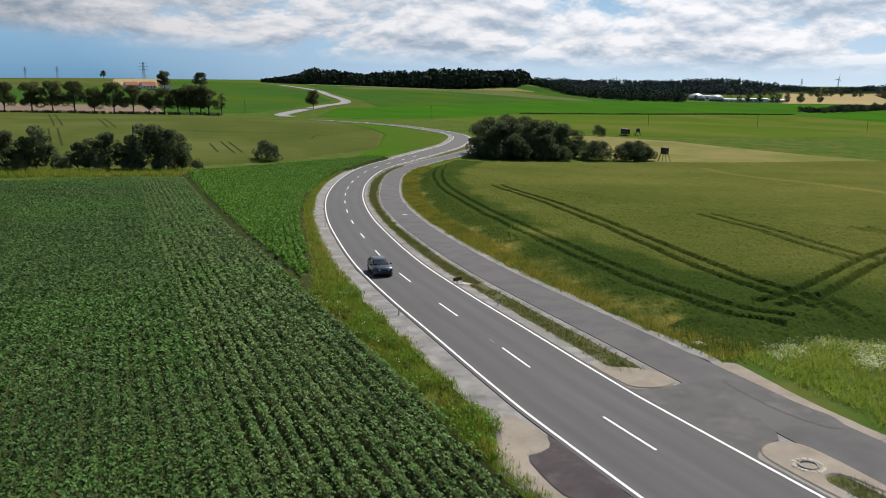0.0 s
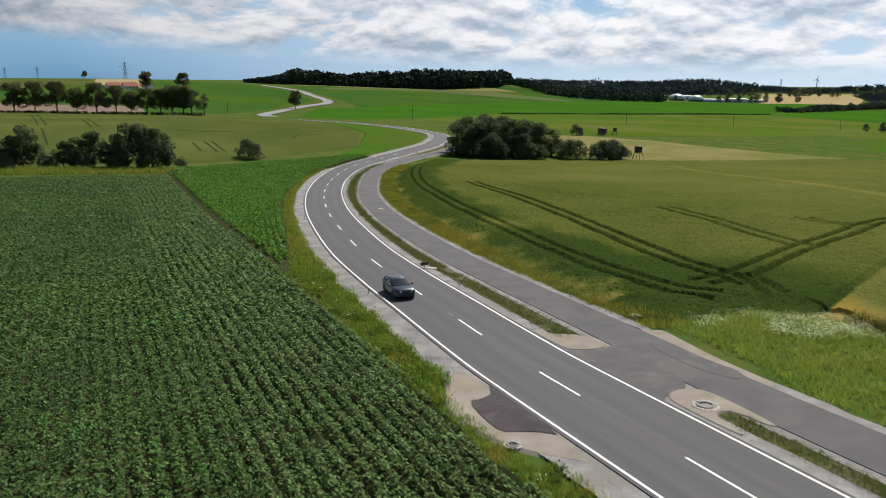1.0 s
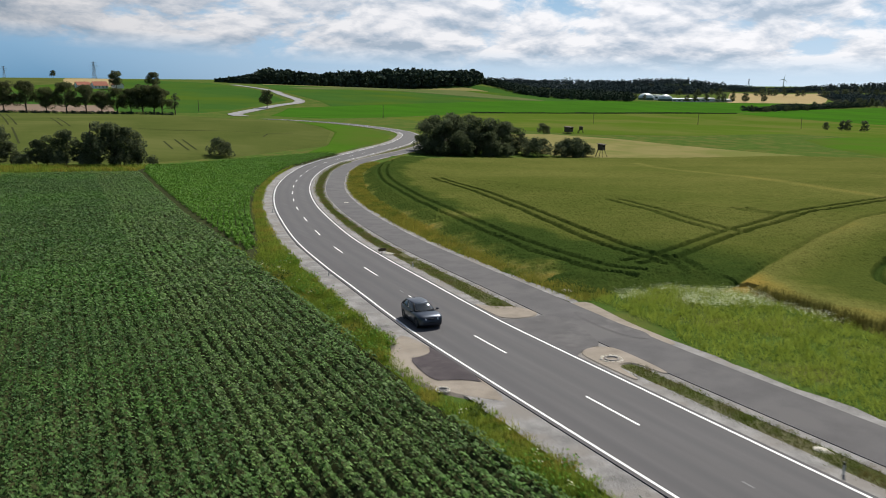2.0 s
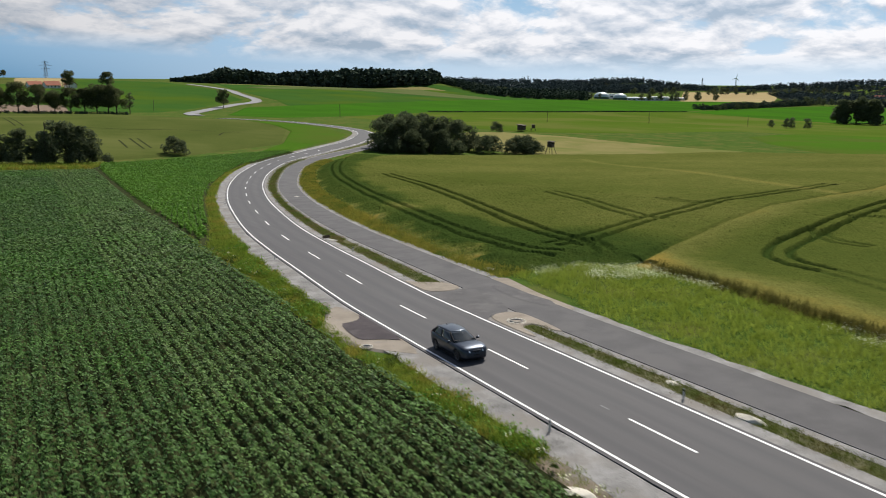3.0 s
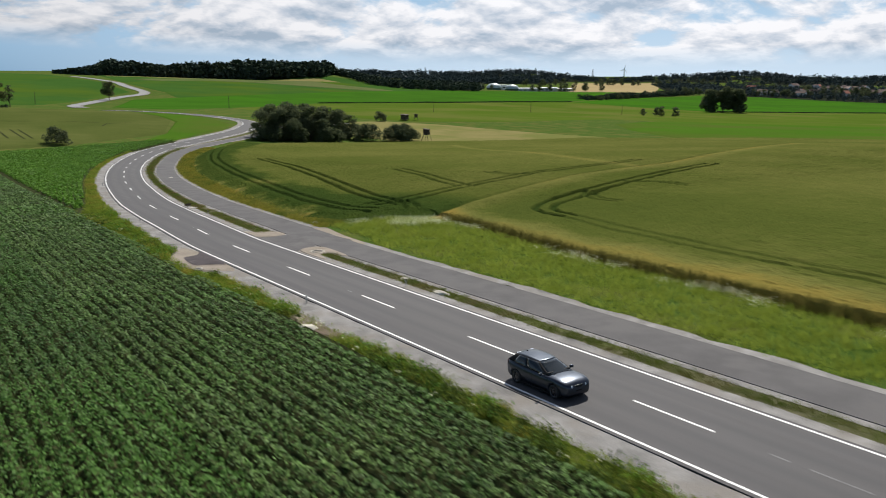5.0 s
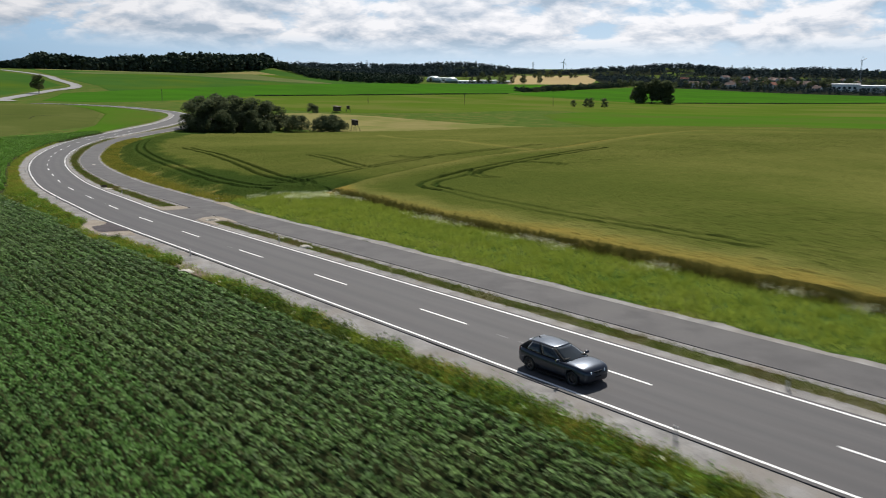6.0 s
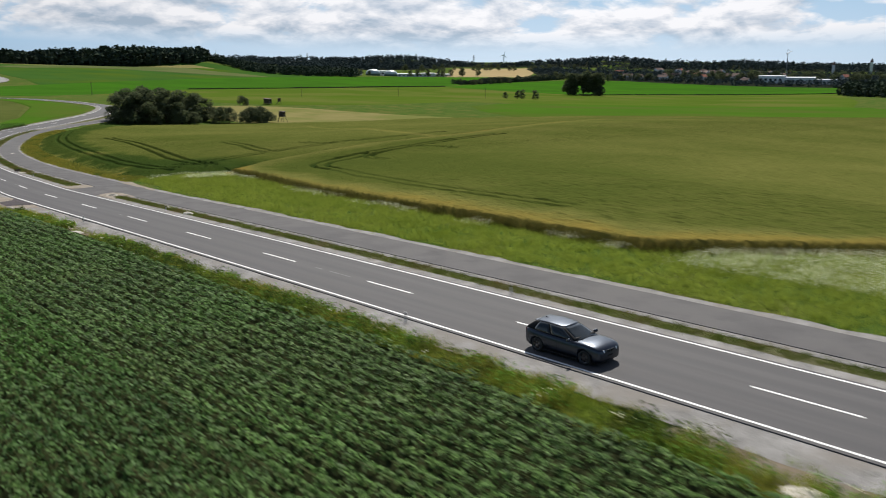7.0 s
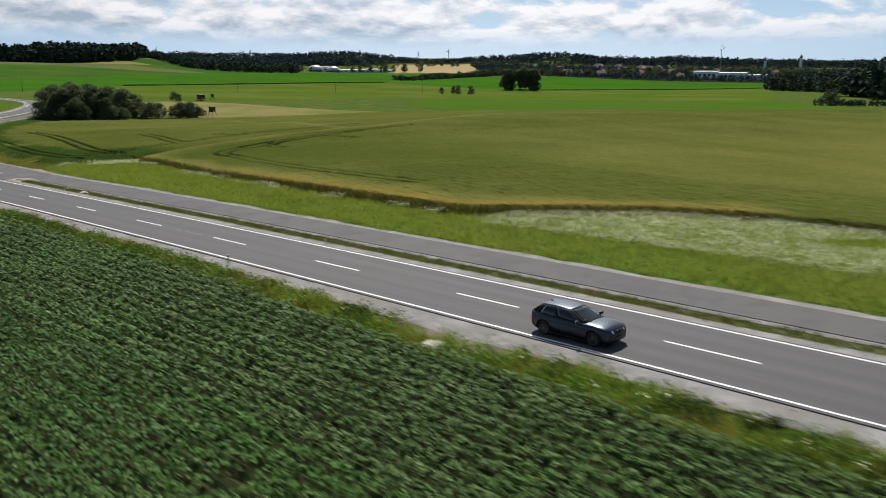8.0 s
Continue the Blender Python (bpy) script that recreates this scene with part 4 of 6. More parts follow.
def forest(name, areas, label, seed, height, spacing, conifer=0.5, mat=None):
    """Far woods: many small trees of a few leaves each, joined."""
    rng = np.random.default_rng(seed)
    vs = []
    for poly in areas:
        p = np.array(poly, float)
        count = int(np.ptp(p[:, 0]) * np.ptp(p[:, 1]) / spacing ** 2)
        x, y = rng.uniform(p[:, 0].min(), p[:, 0].max(), count), rng.uniform(p[:, 1].min(), p[:, 1].max(), count)
        ok = inside(poly, x, y) > 0
        x, y = x[ok], y[ok]
        z = ground(x, y)
        swell = np.array([noise.noise((a * 0.012, b * 0.012, seed)) + 0.6 * noise.noise((a * 0.04, b * 0.04, seed + 5)) for a, b in zip(x, y)])
        h = (np.interp(np.degrees(np.arctan2(x, y)), *zip(*height)) if isinstance(height, list) else height) * rng.uniform(0.72, 1.15, len(x)) * np.clip(1.0 + 0.5 * swell, 0.45, 1.5)
        con = rng.random(len(x)) < conifer
        per = 34
        u = rng.uniform(0, 1, (len(x), per))
        az = rng.uniform(0, 2 * np.pi, (len(x), per))
        wide = np.where(con[:, None], 0.20 * (1 - u) + 0.02, 0.34 * np.sqrt(np.maximum(0.03, 1 - (2 * u - 0.95) ** 2))) * h[:, None]
        low = np.where(con[:, None], 0.08, 0.12)
        c = np.stack([x[:, None] + np.cos(az) * wide, y[:, None] + np.sin(az) * wide, z[:, None] + h[:, None] * (low + (1 - low) * u)], 2).reshape(-1, 3)
        leaf = max(v for _, v in height) if isinstance(height, list) else height
        vs.append(leaf_quads(c, leaf * 0.26, leaf * 0.22, 1.2, rng))
    stuff(name, np.vstack(vs), mat or FOREST, label, "forest")


forest("forest_crest", [sector([(9.6, 1040), (11, 1020), (12, 1010), (18, 1070), (24, 1110), (27.8, 1150), (28, 1270), (20, 1250), (11.5, 1150)])], "dark mixed forest on the hill's crest", 1, [(9.6, 3), (11, 5), (12.2, 8), (13.3, 14.5), (15.5, 15), (17.7, 12.5), (19.2, 15), (21, 18), (24, 17), (28, 17)], 4.6, 0.35)
forest("forest_slope", [sector([(24.5, 1330), (26, 1260), (28, 1210), (30.5, 1120), (34.3, 1050), (38.4, 1120), (38.6, 1220), (34, 1230), (30, 1330), (26, 1420)])], "dark wood on the slope below the crest", 2, 9.5, 6.0, 0.2)
FAR_WOODS = [(22, 2000), (26, 1650), (32, 1600), (38, 1660), (42, 1720), (44, 1950), (46, 2080), (52, 2000), (58, 1950), (66, 1980), (74, 2020), (84, 2050), (84, 2320), (66, 2320), (52, 2320), (38, 2320), (22, 2320)]
forest("forest_far", [sector(FAR_WOODS)], "dark wooded hills along the horizon", 3, 12, 14, 0.3, FOREST_HAZED)
# shade between the trees, painted as a near-black floor
SHADED_FLOOR = material("shaded_wood_floor", (0.014, 0.018, 0.012), (0.028, 0.032, 0.022), 0.05, 0.5, 0.95, 0.3, distance=0.2, gloss=0.0)
field("forest_floor", sector(FAR_WOODS), 0.5, SHADED_FLOOR, "floor of the far woods, tree shade in its colour", 60)
forest("forest_right", [[(1010, 345), (880, 236), (740, 160), (780, 110), (1000, 240), (1140, 345)]], "dark wood at the valley's edge", 4, 14, 6.5, 0.2)
forest("forest_right_tall", [[(700, 150), (560, 60), (540, -40), (640, -60), (800, 120)]], "tall dark wood at the valley's edge", 5, 21, 7.5, 0.2)
forest("hedge_right", [[(476, 90), (470, 76), (520, -20), (528, -10)]], "low dark hedge along the valley field", 6, 4, 3, 0.0)
forest("hedge_line", [[(295, 560), (440, 585), (648, 640), (649, 645), (440, 590), (294, 565)], [(664, 462), (1125, 384), (1125, 389), (664, 467)]], "low dark hedge along the valley fields", 7, 1.1, 1.0, 0.0)
# added dark strip that stands in for the shadow line under the avenue trees
forest("avenue_hedge", [[(-62, 483), (0, 478), (58, 464), (58, 467), (0, 481), (-62, 486)]], "low leafy strip standing for the shadow line below the avenue", 9, 1.8, 1.0, 0.0)
forest("valley_belt", [[(730, 700), (968, 800), (1140, 862), (1140, 885), (960, 825), (728, 715)]], "dark belt of low trees across the valley", 10, 6, 3.6, 0.0)
TOWN_GREEN = sector([(49, 1560), (58, 1480), (66, 1480), (74, 1520), (76, 1900), (66, 1960), (56, 1940), (48, 1980)], -8, -84)
forest("town_greenery", [TOWN_GREEN], "dark gardens and trees of the town", 8, 8.5, 13, 0.1, FOREST_HAZED)
field("town_floor", TOWN_GREEN, 0.5, SHADED_FLOOR, "garden ground of the town, tree shade in its colour", 50)


# ---- verges: blades, herbs and blossom ----
def scatter(poly, per_square_metre, rng):
    p = np.array(poly, float)
    n = int(np.ptp(p[:, 0]) * np.ptp(p[:, 1]) * per_square_metre)
    x, y = rng.uniform(p[:, 0].min(), p[:, 0].max(), n), rng.uniform(p[:, 1].min(), p[:, 1].max(), n)
    ok = inside(poly, x, y) > 0
    return x[ok], y[ok]


def along(line, y0, y1, a, b, per_square_metre, rng):
    """Places beside a line between two offsets, for the stretch from y0 to y1."""
    q, n, k = line
    lo, hi = np.interp([y0, y1], q[:, 1], k)
    m = int((hi - lo) * abs(b - a) * per_square_metre)
    s, o = rng.uniform(lo, hi, m), rng.uniform(a, b, m)
    x = np.interp(s, k, q[:, 0]) + np.interp(s, k, n[:, 0]) * o
    y = np.interp(s, k, q[:, 1]) + np.interp(s, k, n[:, 1]) * o
    return x, y


def patchy(x, y, scale, cut, seed):
    v = np.array([noise.noise((a * scale, b * scale, seed)) for a, b in zip(x, y)])
    return v > cut


def tufts(x, y, per, height, width, spread, rng, lean=0.6):
    c = on_ground(x, y, -0.02).repeat(per, 0)
    c[:, :2] += rng.normal(0, spread, (len(c), 2))
    return blade_quads(c, height, width, lean, rng)


def verges():
    rng = np.random.default_rng(12)
    # west verge, between the crop and the shoulder
    ys = rng.uniform(-90, 165, 16000)
    left = edge_x(POTATO_EDGE, ys) - 0.1
    q, n, k = road_line
    right = np.interp(ys, q[:, 1], q[:, 0]) - 5.0 - 0.35 * np.clip((ys - 60) / 60, 0, 2)
    right = np.where(ys > 62, np.minimum(right, left + 0.3), right)
    entrance = (ys > 18.0) & (ys < 29.0)
    xs = left + (right - left) * rng.random(len(ys))
    weight = np.where(ys > 70, 0.0, np.clip((right - left) / 3.0, 0.0, 1))
    ok = (rng.random(len(ys)) < weight) & ~(entrance & (xs > 15.7)) & ~((np.abs(ys + 60) < 4.5) & (xs > 15.5) & (rng.random(len(ys)) < 0.8)) & ~((np.abs(ys) < 3.0) & (xs > 15.4) & (rng.random(len(ys)) < 0.8))
    xs, ys = xs[ok], ys[ok]
    tall = patchy(xs, ys, 0.35, 0.05, 4.0)
    v = np.vstack([tufts(xs[tall], ys[tall], 14, 0.46, 0.032, 0.16, rng), tufts(xs[~tall], ys[~tall], 12, 0.27, 0.03, 0.16, rng)])
    stuff("verge_grass", v, BLADE, "rough yellow-green grass on the road verge", "grass")
    herb = tall & (rng.random(len(xs)) < 0.30)
    c = on_ground(xs[herb], ys[herb], 0.25).repeat(14, 0)
    c += rng.normal(0, 1, c.shape) * np.array([0.24, 0.24, 0.16])
    stuff("verge_herbs", leaf_quads(c, 0.17, 0.09, 1.1, rng), BEET, "leafy green weeds on the road verge", "weeds")
    # the bend's verge beside the beets
    x, y = along(road_line, 58, 215, -8.6, -4.9, 15, rng)
    keep = inside([(15.3, 61), (16.7, 66.7), (18.6, 75.4), (20.8, 86.5), (24.8, 106.9), (31.3, 133), (40.4, 160.6), (50.6, 183.3), (74.9, 219), (10, 219), (10, 61)], x, y) < -0.1
    stuff("bend_grass", tufts(x[keep], y[keep], 6, 0.42, 0.06, 0.16, rng), BLADE, "dry yellow-green grass on the bend's verge", "grass")
    # sparse growth and loose stones on the gravel shoulder
    x, y = along(road_line, -100, 170, -5.35, -3.9, 1.6, rng)
    ok = patchy(x, y, 0.6, 0.12, 3.0)
    stuff("shoulder_grass", tufts(x[ok], y[ok], 7, 0.13, 0.03, 0.12, rng, 0.9), DRY_BLADE, "sparse low weeds in the gravel shoulder", "grass")
    x, y = along(road_line, -100, 90, -5.3, -3.6, 14, rng)
    c = on_ground(x, y, 0.075)
    stuff("shoulder_stones", leaf_quads(c, 0.075, 0.06, 0.5, rng), GRAVEL, "loose stones on the gravel shoulder", "gravel")
    # the strip between the road and the track
    vs = []
    for y0, y1 in ((-110, 19.2), (33.2, 200)):
        ys = rng.uniform(y0, y1, int((y1 - y0) * 34))
        s_r = np.interp(ys, q[:, 1], k)
        a = np.interp(ys, q[:, 1], q[:, 0]) + 4.15 * np.interp(s_r, k, n[:, 0])
        pq, pn, pk = path_line
        b = np.interp(ys, pq[:, 1], pq[:, 0]) - 2.2 * np.interp(np.interp(ys, pq[:, 1], pk), pk, pn[:, 0])
        xs = a + (b - a) * rng.random(len(ys))
        mid = 1 - np.abs((xs - (a + b) / 2) / (b - a + 1e-6)) * 1.5
        ok = patchy(xs, ys, 0.5, -0.42, 9.0) & (b - a > 0.4) & (rng.random(len(ys)) < mid + 0.25)
        vs.append(tufts(xs[ok], ys[ok], 12, 0.2, 0.03, 0.15, rng, 0.8))
    stuff("median_grass", np.vstack(vs), DRY_BLADE, "short patchy grass in the strip between road and track", "grass")
    # meadow between the track and the wheat
    poly = [(32.2, -150), (32.2, 20), (33.5, 24), (34.2, 33), (42, 33.5), (45.2, 30), (44.8, 21), (42.8, 8), (42.0, -2), (41.3, -21), (40.8, -38), (46.8, -45), (52, -50), (55, -56), (56, -65), (58, -90), (60, -150)]
    x, y = scatter(poly, 7.5, rng)
    stuff("meadow_grass", tufts(x, y, 9, 0.40, 0.043, 0.22, rng, 0.9), MEADOW, "lush light green meadow grass beside the track", "grass")
    # blossom: on the corner by the wheat, along the wheat's rim and on the wide part
    bl = []
    x, y = scatter(poly, 6.5, rng)
    rim = to_line([(36, 33.0), (41, 33.0), (44.6, 30), (44.2, 21), (42.2, 8), (41.4, -2), (40.6, -21), (40.2, -36)], x, y)
    corner = np.hypot((x - 42.2) * 0.85, y - 27.9) < 3.0
    start = (rim < 2.0) & (y > 26) & (rng.random(len(x)) < 0.16)
    strip = (rim < 1.5) & patchy(x, y, 0.2, 0.08, 2.0) & (rng.random(len(x)) < 0.5)
    wide = (y < -42) & (x > 38 + (y + 42) * -0.05) & patchy(x, y, 0.13, -0.38, 7.0) & (rng.random(len(x)) < 0.85)
    pick = corner | start | strip | wide
    c = on_ground(x[pick], y[pick], 0.42).repeat(24, 0)
    c += rng.normal(0, 1, c.shape) * np.array([0.32, 0.32, 0.08])
    stuff("meadow_blossom", leaf_quads(c, 0.056, 0.048, 0.6, rng), BLOSSOM, "white wild blossom in the meadow", "flowers")
    x, y = scatter([(14.6, -90), (16.2, -90), (16.4, 60), (15.2, 60)], 0.3, rng)
    ok = (y < 17) | (y > 31)
    x, y = x[ok], y[ok]
    c = on_ground(x, y, 0.42).repeat(6, 0)
    c += rng.normal(0, 1, c.shape) * np.array([0.13, 0.13, 0.05])
    stuff("verge_blossom", leaf_quads(c, 0.09, 0.08, 0.5, rng), BLOSSOM, "small white flower heads on the verge", "flowers")
    # bushy dark weeds between the potatoes and the road's shoulder
    x, y = scatter([(14.5, -95), (16.3, -95), (16.5, 60), (15.2, 60)], 5.0, rng)
    ok = ((y < 17.5) | ((y > 31) & (rng.random(len(y)) < 0.4))) & patchy(x, y, 0.22, -0.06, 5.0) & (rng.random(len(x)) < 0.75)
    x, y = x[ok], y[ok]
    size = rng.uniform(0.4, 1.5, len(x)).repeat(34)[:, None]
    c = on_ground(x, y, 0.3).repeat(34, 0) + np.clip(rng.normal(0, 1, (len(x) * 34, 3)), -1.6, 1.6) * np.array([0.24, 0.24, 0.17]) * size
    stuff("verge_weeds", leaf_quads(c, 0.17, 0.09, 1.1, rng), WEED, "bushy dark green weeds on the verge", "weeds")
    # ragged stalks along the wheat's edges and the verge of the track
    x, y = along(path_line, 33, 200, 2.4, 5.6, 8, rng)
    stuff("track_verge_grass", tufts(x, y, 11, 0.42, 0.04, 0.22, rng, 0.7), GOLD_BLADE, "tall golden-green grass along the farm track", "grass")
    rimline = curve([(58, -90), (56.2, -65), (55, -56), (52, -50), (47, -45), (41.2, -38), (41.6, -21), (42.4, -2), (43.1, 8), (45.1, 21), (45.6, 29)], 2.0)
    x, y = along(rimline, -88, 29, -0.2, 0.5, 30, rng)
    c = on_ground(x, y, 0.0).repeat(5, 0)
    c[:, :2] += rng.normal(0, 0.12, (len(c), 2))
    stuff("wheat_stalks", blade_quads(c, 0.85, 0.04, 0.35, rng), STRAW, "dense wheat stalks at the field's edge", "crop")
    # hedge foot: pale dry grass
    x, y = scatter([(-30, 166), (14, 172), (18, 182), (-30, 178)], 4.0, rng)
    stuff("hedge_grass", tufts(x, y, 6, 0.7, 0.12, 0.25, rng), BLADE, "pale dry grass below the hedge", "grass")


verges()


# ---- roadside things ----
WHITE_PLASTIC = material("white_plastic", (0.72, 0.72, 0.70), (0.80, 0.80, 0.78), 2.0, 20.0, 0.5, 0.05)
BLACK_PLASTIC = material("black_plastic", (0.012, 0.012, 0.013), (0.03, 0.03, 0.03), 2.0, 20.0, 0.6, 0.05)
STONE = material("pale_stone", (0.46, 0.42, 0.34), (0.66, 0.62, 0.53), 1.5, 9.0, 0.9, 0.6, distance=0.03)
GREY_STONE = material("grey_stone", (0.20, 0.185, 0.165), (0.36, 0.335, 0.30), 1.5, 9.0, 0.9, 0.6, distance=0.03)
EARTH = material("bare_earth", (0.11, 0.088, 0.060), (0.22, 0.18, 0.135), 0.8, 8.0, 0.95, 0.8, third=(0.20, 0.185, 0.155), patch=0.5, distance=0.05, gloss=0.0)


def solid(bm, size, at, turn=(0, 0, 0), bevel=0.0):
    """A box of that size round the place, with its edges bevelled."""
    made = bmesh.ops.create_cube(bm, size=1.0, matrix=pose(*at, *turn) @ Matrix.Diagonal((*size, 1)))
    if bevel:
        edges = list({e for v in made["verts"] for e in v.link_edges})
        bmesh.ops.bevel(bm, geom=edges, offset=bevel, segments=2, affect="EDGES", profile=0.5)


def delineator():
    dusty = material("dusty_plastic", (0.34, 0.34, 0.33), (0.48, 0.48, 0.46), 2.0, 20.0, 0.6, 0.05)
    post = new("delineator_post")
    bm = bmesh.new()
    for z0, z1, w0, w1 in ((-0.2, 0.70, 0.05, 0.046), (0.86, 0.92, 0.045, 0.044)):
        ring = [[bm.verts.new((x * w, y * w * 0.8, z)) for x, y in ((-1, -1), (0, -1.25), (1, -1), (1, 1), (-1, 1))] for z, w in ((z0, w0), (z1, w1))]
        for i in range(5):
            bm.faces.new((ring[0][i], ring[0][(i + 1) % 5], ring[1][(i + 1) % 5], ring[1][i]))
        bm.faces.new(ring[1])
    top = [bm.verts.new((x * 0.044, y * 0.036, z)) for x, y, z in ((-1, -1.25, 0.92), (1, -1.25, 0.92), (1, 1, 1.0), (-1, 1, 1.0))]
    bm.faces.new(top)
    part("post_body", bm, dusty, post, "dusty white plastic post")
    bm = bmesh.new()
    solid(bm, (0.098, 0.090, 0.17), (0, -0.003, 0.78), bevel=0.006)
    band = part("band", bm, BLACK_PLASTIC, post, "black plastic band")
    bm = bmesh.new()
    solid(bm, (0.045, 0.01, 0.12), (0, -0.052, 0.78))
    part("reflector", bm, PAINT, band, "white reflector")
    tagged(post, "white plastic delineator post with a black band", "road post", "delineator posts")
    q, n, k = road_line
    first = True
    for y in (-132, -86, -40, 4.7, 50.6, 97, 143, 186, 226, 262):
        for off in (-3.75, 3.9):
            s = np.interp(y, q[:, 1], k)
            x0, y0 = np.interp(s, k, q[:, 0]) + off * np.interp(s, k, n[:, 0]), y + off * np.interp(s, k, n[:, 1])
            m = pose(x0, y0, float(ground(x0, y0)) + 0.05, 0, 0, 180 if off > 0 else 0) @ Matrix.Diagonal((0.9, 0.9, 0.76, 1))
            if first:
                post.matrix_basis = m
                first = False
            else:
                copy_thing(post, m)


delineator()


def rock(seed, sx, sy, sz, x, y, turn, label, sink=0.1):
    rng = random.Random(seed)
    bm = bmesh.new()
    bmesh.ops.create_icosphere(bm, subdivisions=2, radius=1.0)
    for v in bm.verts:
        d = 1 + 0.22 * noise.noise(v.co * 1.6 + Vector((seed, 0, 0)))
        v.co = Vector((v.co.x * sx * d, v.co.y * sy * d, max(-0.2, v.co.z) * sz * d))
    ob = part("rock", bm, STONE, None, "", False)
    ob.matrix_basis = pose(x, y, float(ground(x, y)) + 0.05 - sink, 0, 0, turn)
    return tagged(ob, label, "rock", "roadside rocks")


rock(1, 0.35, 0.85, 0.28, 26.35, 1.3, 8, "pale flat stone slab at the culvert's mouth")
rock(2, 0.5, 0.75, 0.30, 15.6, -0.6, 20, "pale boulder on the verge among weeds")
rock(3, 0.55, 0.85, 0.32, 15.0, -61.2, 15, "pale boulder beside bare earth on the verge")
rock(4, 0.5, 0.9, 0.25, 17.8, 59.4, 60, "pale flat stone on the verge")
rock(5, 0.35, 0.8, 0.25, 27.8, 58.3, 80, "pale flat stone in the grass strip")
rock(6, 0.28, 0.5, 0.2, 26.8, 6.6, 10, "small pale stone in the grass strip")
rock(7, 0.3, 0.6, 0.2, 34.0, 36.2, 40, "small pale stone at the wheat's edge")
rock(8, 0.35, 0.6, 0.2, 39.2, 105.5, 40, "small pale stone in the grass strip")
structure(drape("bare_earth_south", rounded([(15.5, -56.5), (16.7, -55.5), (17.0, -60), (16.8, -65), (15.4, -63)]), 0.05, EARTH, 0.8, 0.4), "bare brown earth on the verge", "ground")
structure(drape("bare_earth_middle", rounded([(15.6, 2.0), (16.8, 3.2), (17.0, -1), (16.6, -4.0), (15.6, -2.5)]), 0.05, EARTH, 0.8, 0.4), "bare brown earth on the verge", "ground")


def culvert(x, y, size):
    """A pipe's mouth in the ground, ringed with stones."""
    thing = new("culvert")
    thing.matrix_basis = pose(x, y, float(ground(x, y)) + 0.07, 0, 0, 10) @ Matrix.Scale(size, 4)
    bm = bmesh.new()
    n = 20
    rings = [[bm.verts.new((math.cos(2 * math.pi * i / n) * r, math.sin(2 * math.pi * i / n) * r, z)) for i in range(n)]
             for r, z in ((0.62, 0.0), (0.56, 0.12), (0.46, 0.13), (0.42, 0.0), (0.40, -0.03))]
    for a, b in zip(rings, rings[1:]):
        for i in range(n):
            bm.faces.new((a[i], a[(i + 1) % n], b[(i + 1) % n], b[i]))
    part("pipe_ring", bm, GREY_STONE, thing, "pale concrete ring")
    # no hole: a flat black disc paints the dark inside the pipe
    bm = bmesh.new()
    bm.faces.new([bm.verts.new((math.cos(2 * math.pi * i / n) * 0.44, math.sin(2 * math.pi * i / n) * 0.44, 0.012)) for i in range(n)])
    part("shaft", bm, BLACK_PLASTIC, thing, "flat black disc for the dark of the opening")
    rng = random.Random(7)
    for i in range(14):
        a = 2 * math.pi * i / 14
        bm = bmesh.new()
        bmesh.ops.create_icosphere(bm, subdivisions=1, radius=1.0)
        for v in bm.verts:
            v.co = Vector((v.co.x * 0.19, v.co.y * 0.14, v.co.z * 0.11)) * (1 + 0.3 * noise.noise(v.co * 2 + Vector((i, 0, 0))))
        s = part("stone", bm, STONE, thing)
        s.matrix_basis = pose(math.cos(a) * 0.80 + rng.uniform(-.05, .05), math.sin(a) * 0.80 + rng.uniform(-.05, .05), 0.03, 0, 0, math.degrees(a) + 90)
    tagged(thing, "round pipe mouth ringed with pale stones", "culvert", "culverts")


culvert(26.5, 20.4, 0.72)
culvert(16.0, 20.3, 0.45)


def marker_sign(x, y):
    thing = new("marker_sign")
    thing.matrix_basis = pose(x, y, float(ground(x, y)), 0, 0, 15)
    bm = bmesh.new()
    solid(bm, (0.05, 0.05, 0.7), (0, 0, 0.25), bevel=0.006)
    part("stake", bm, BARK, thing)
    bm = bmesh.new()
    solid(bm, (0.9, 0.04, 0.3), (0, -0.05, 0.5), bevel=0.008)
    part("board", bm, BARK, thing, "weathered brown board")
    tagged(thing, "low brown wooden marker board in the grass strip", "sign")


marker_sign(27.3, 58.6)
WOOD = material("weathered_wood", (0.055, 0.042, 0.03), (0.11, 0.085, 0.06), 1.0, 9.0, 0.9, 0.5, distance=0.02)


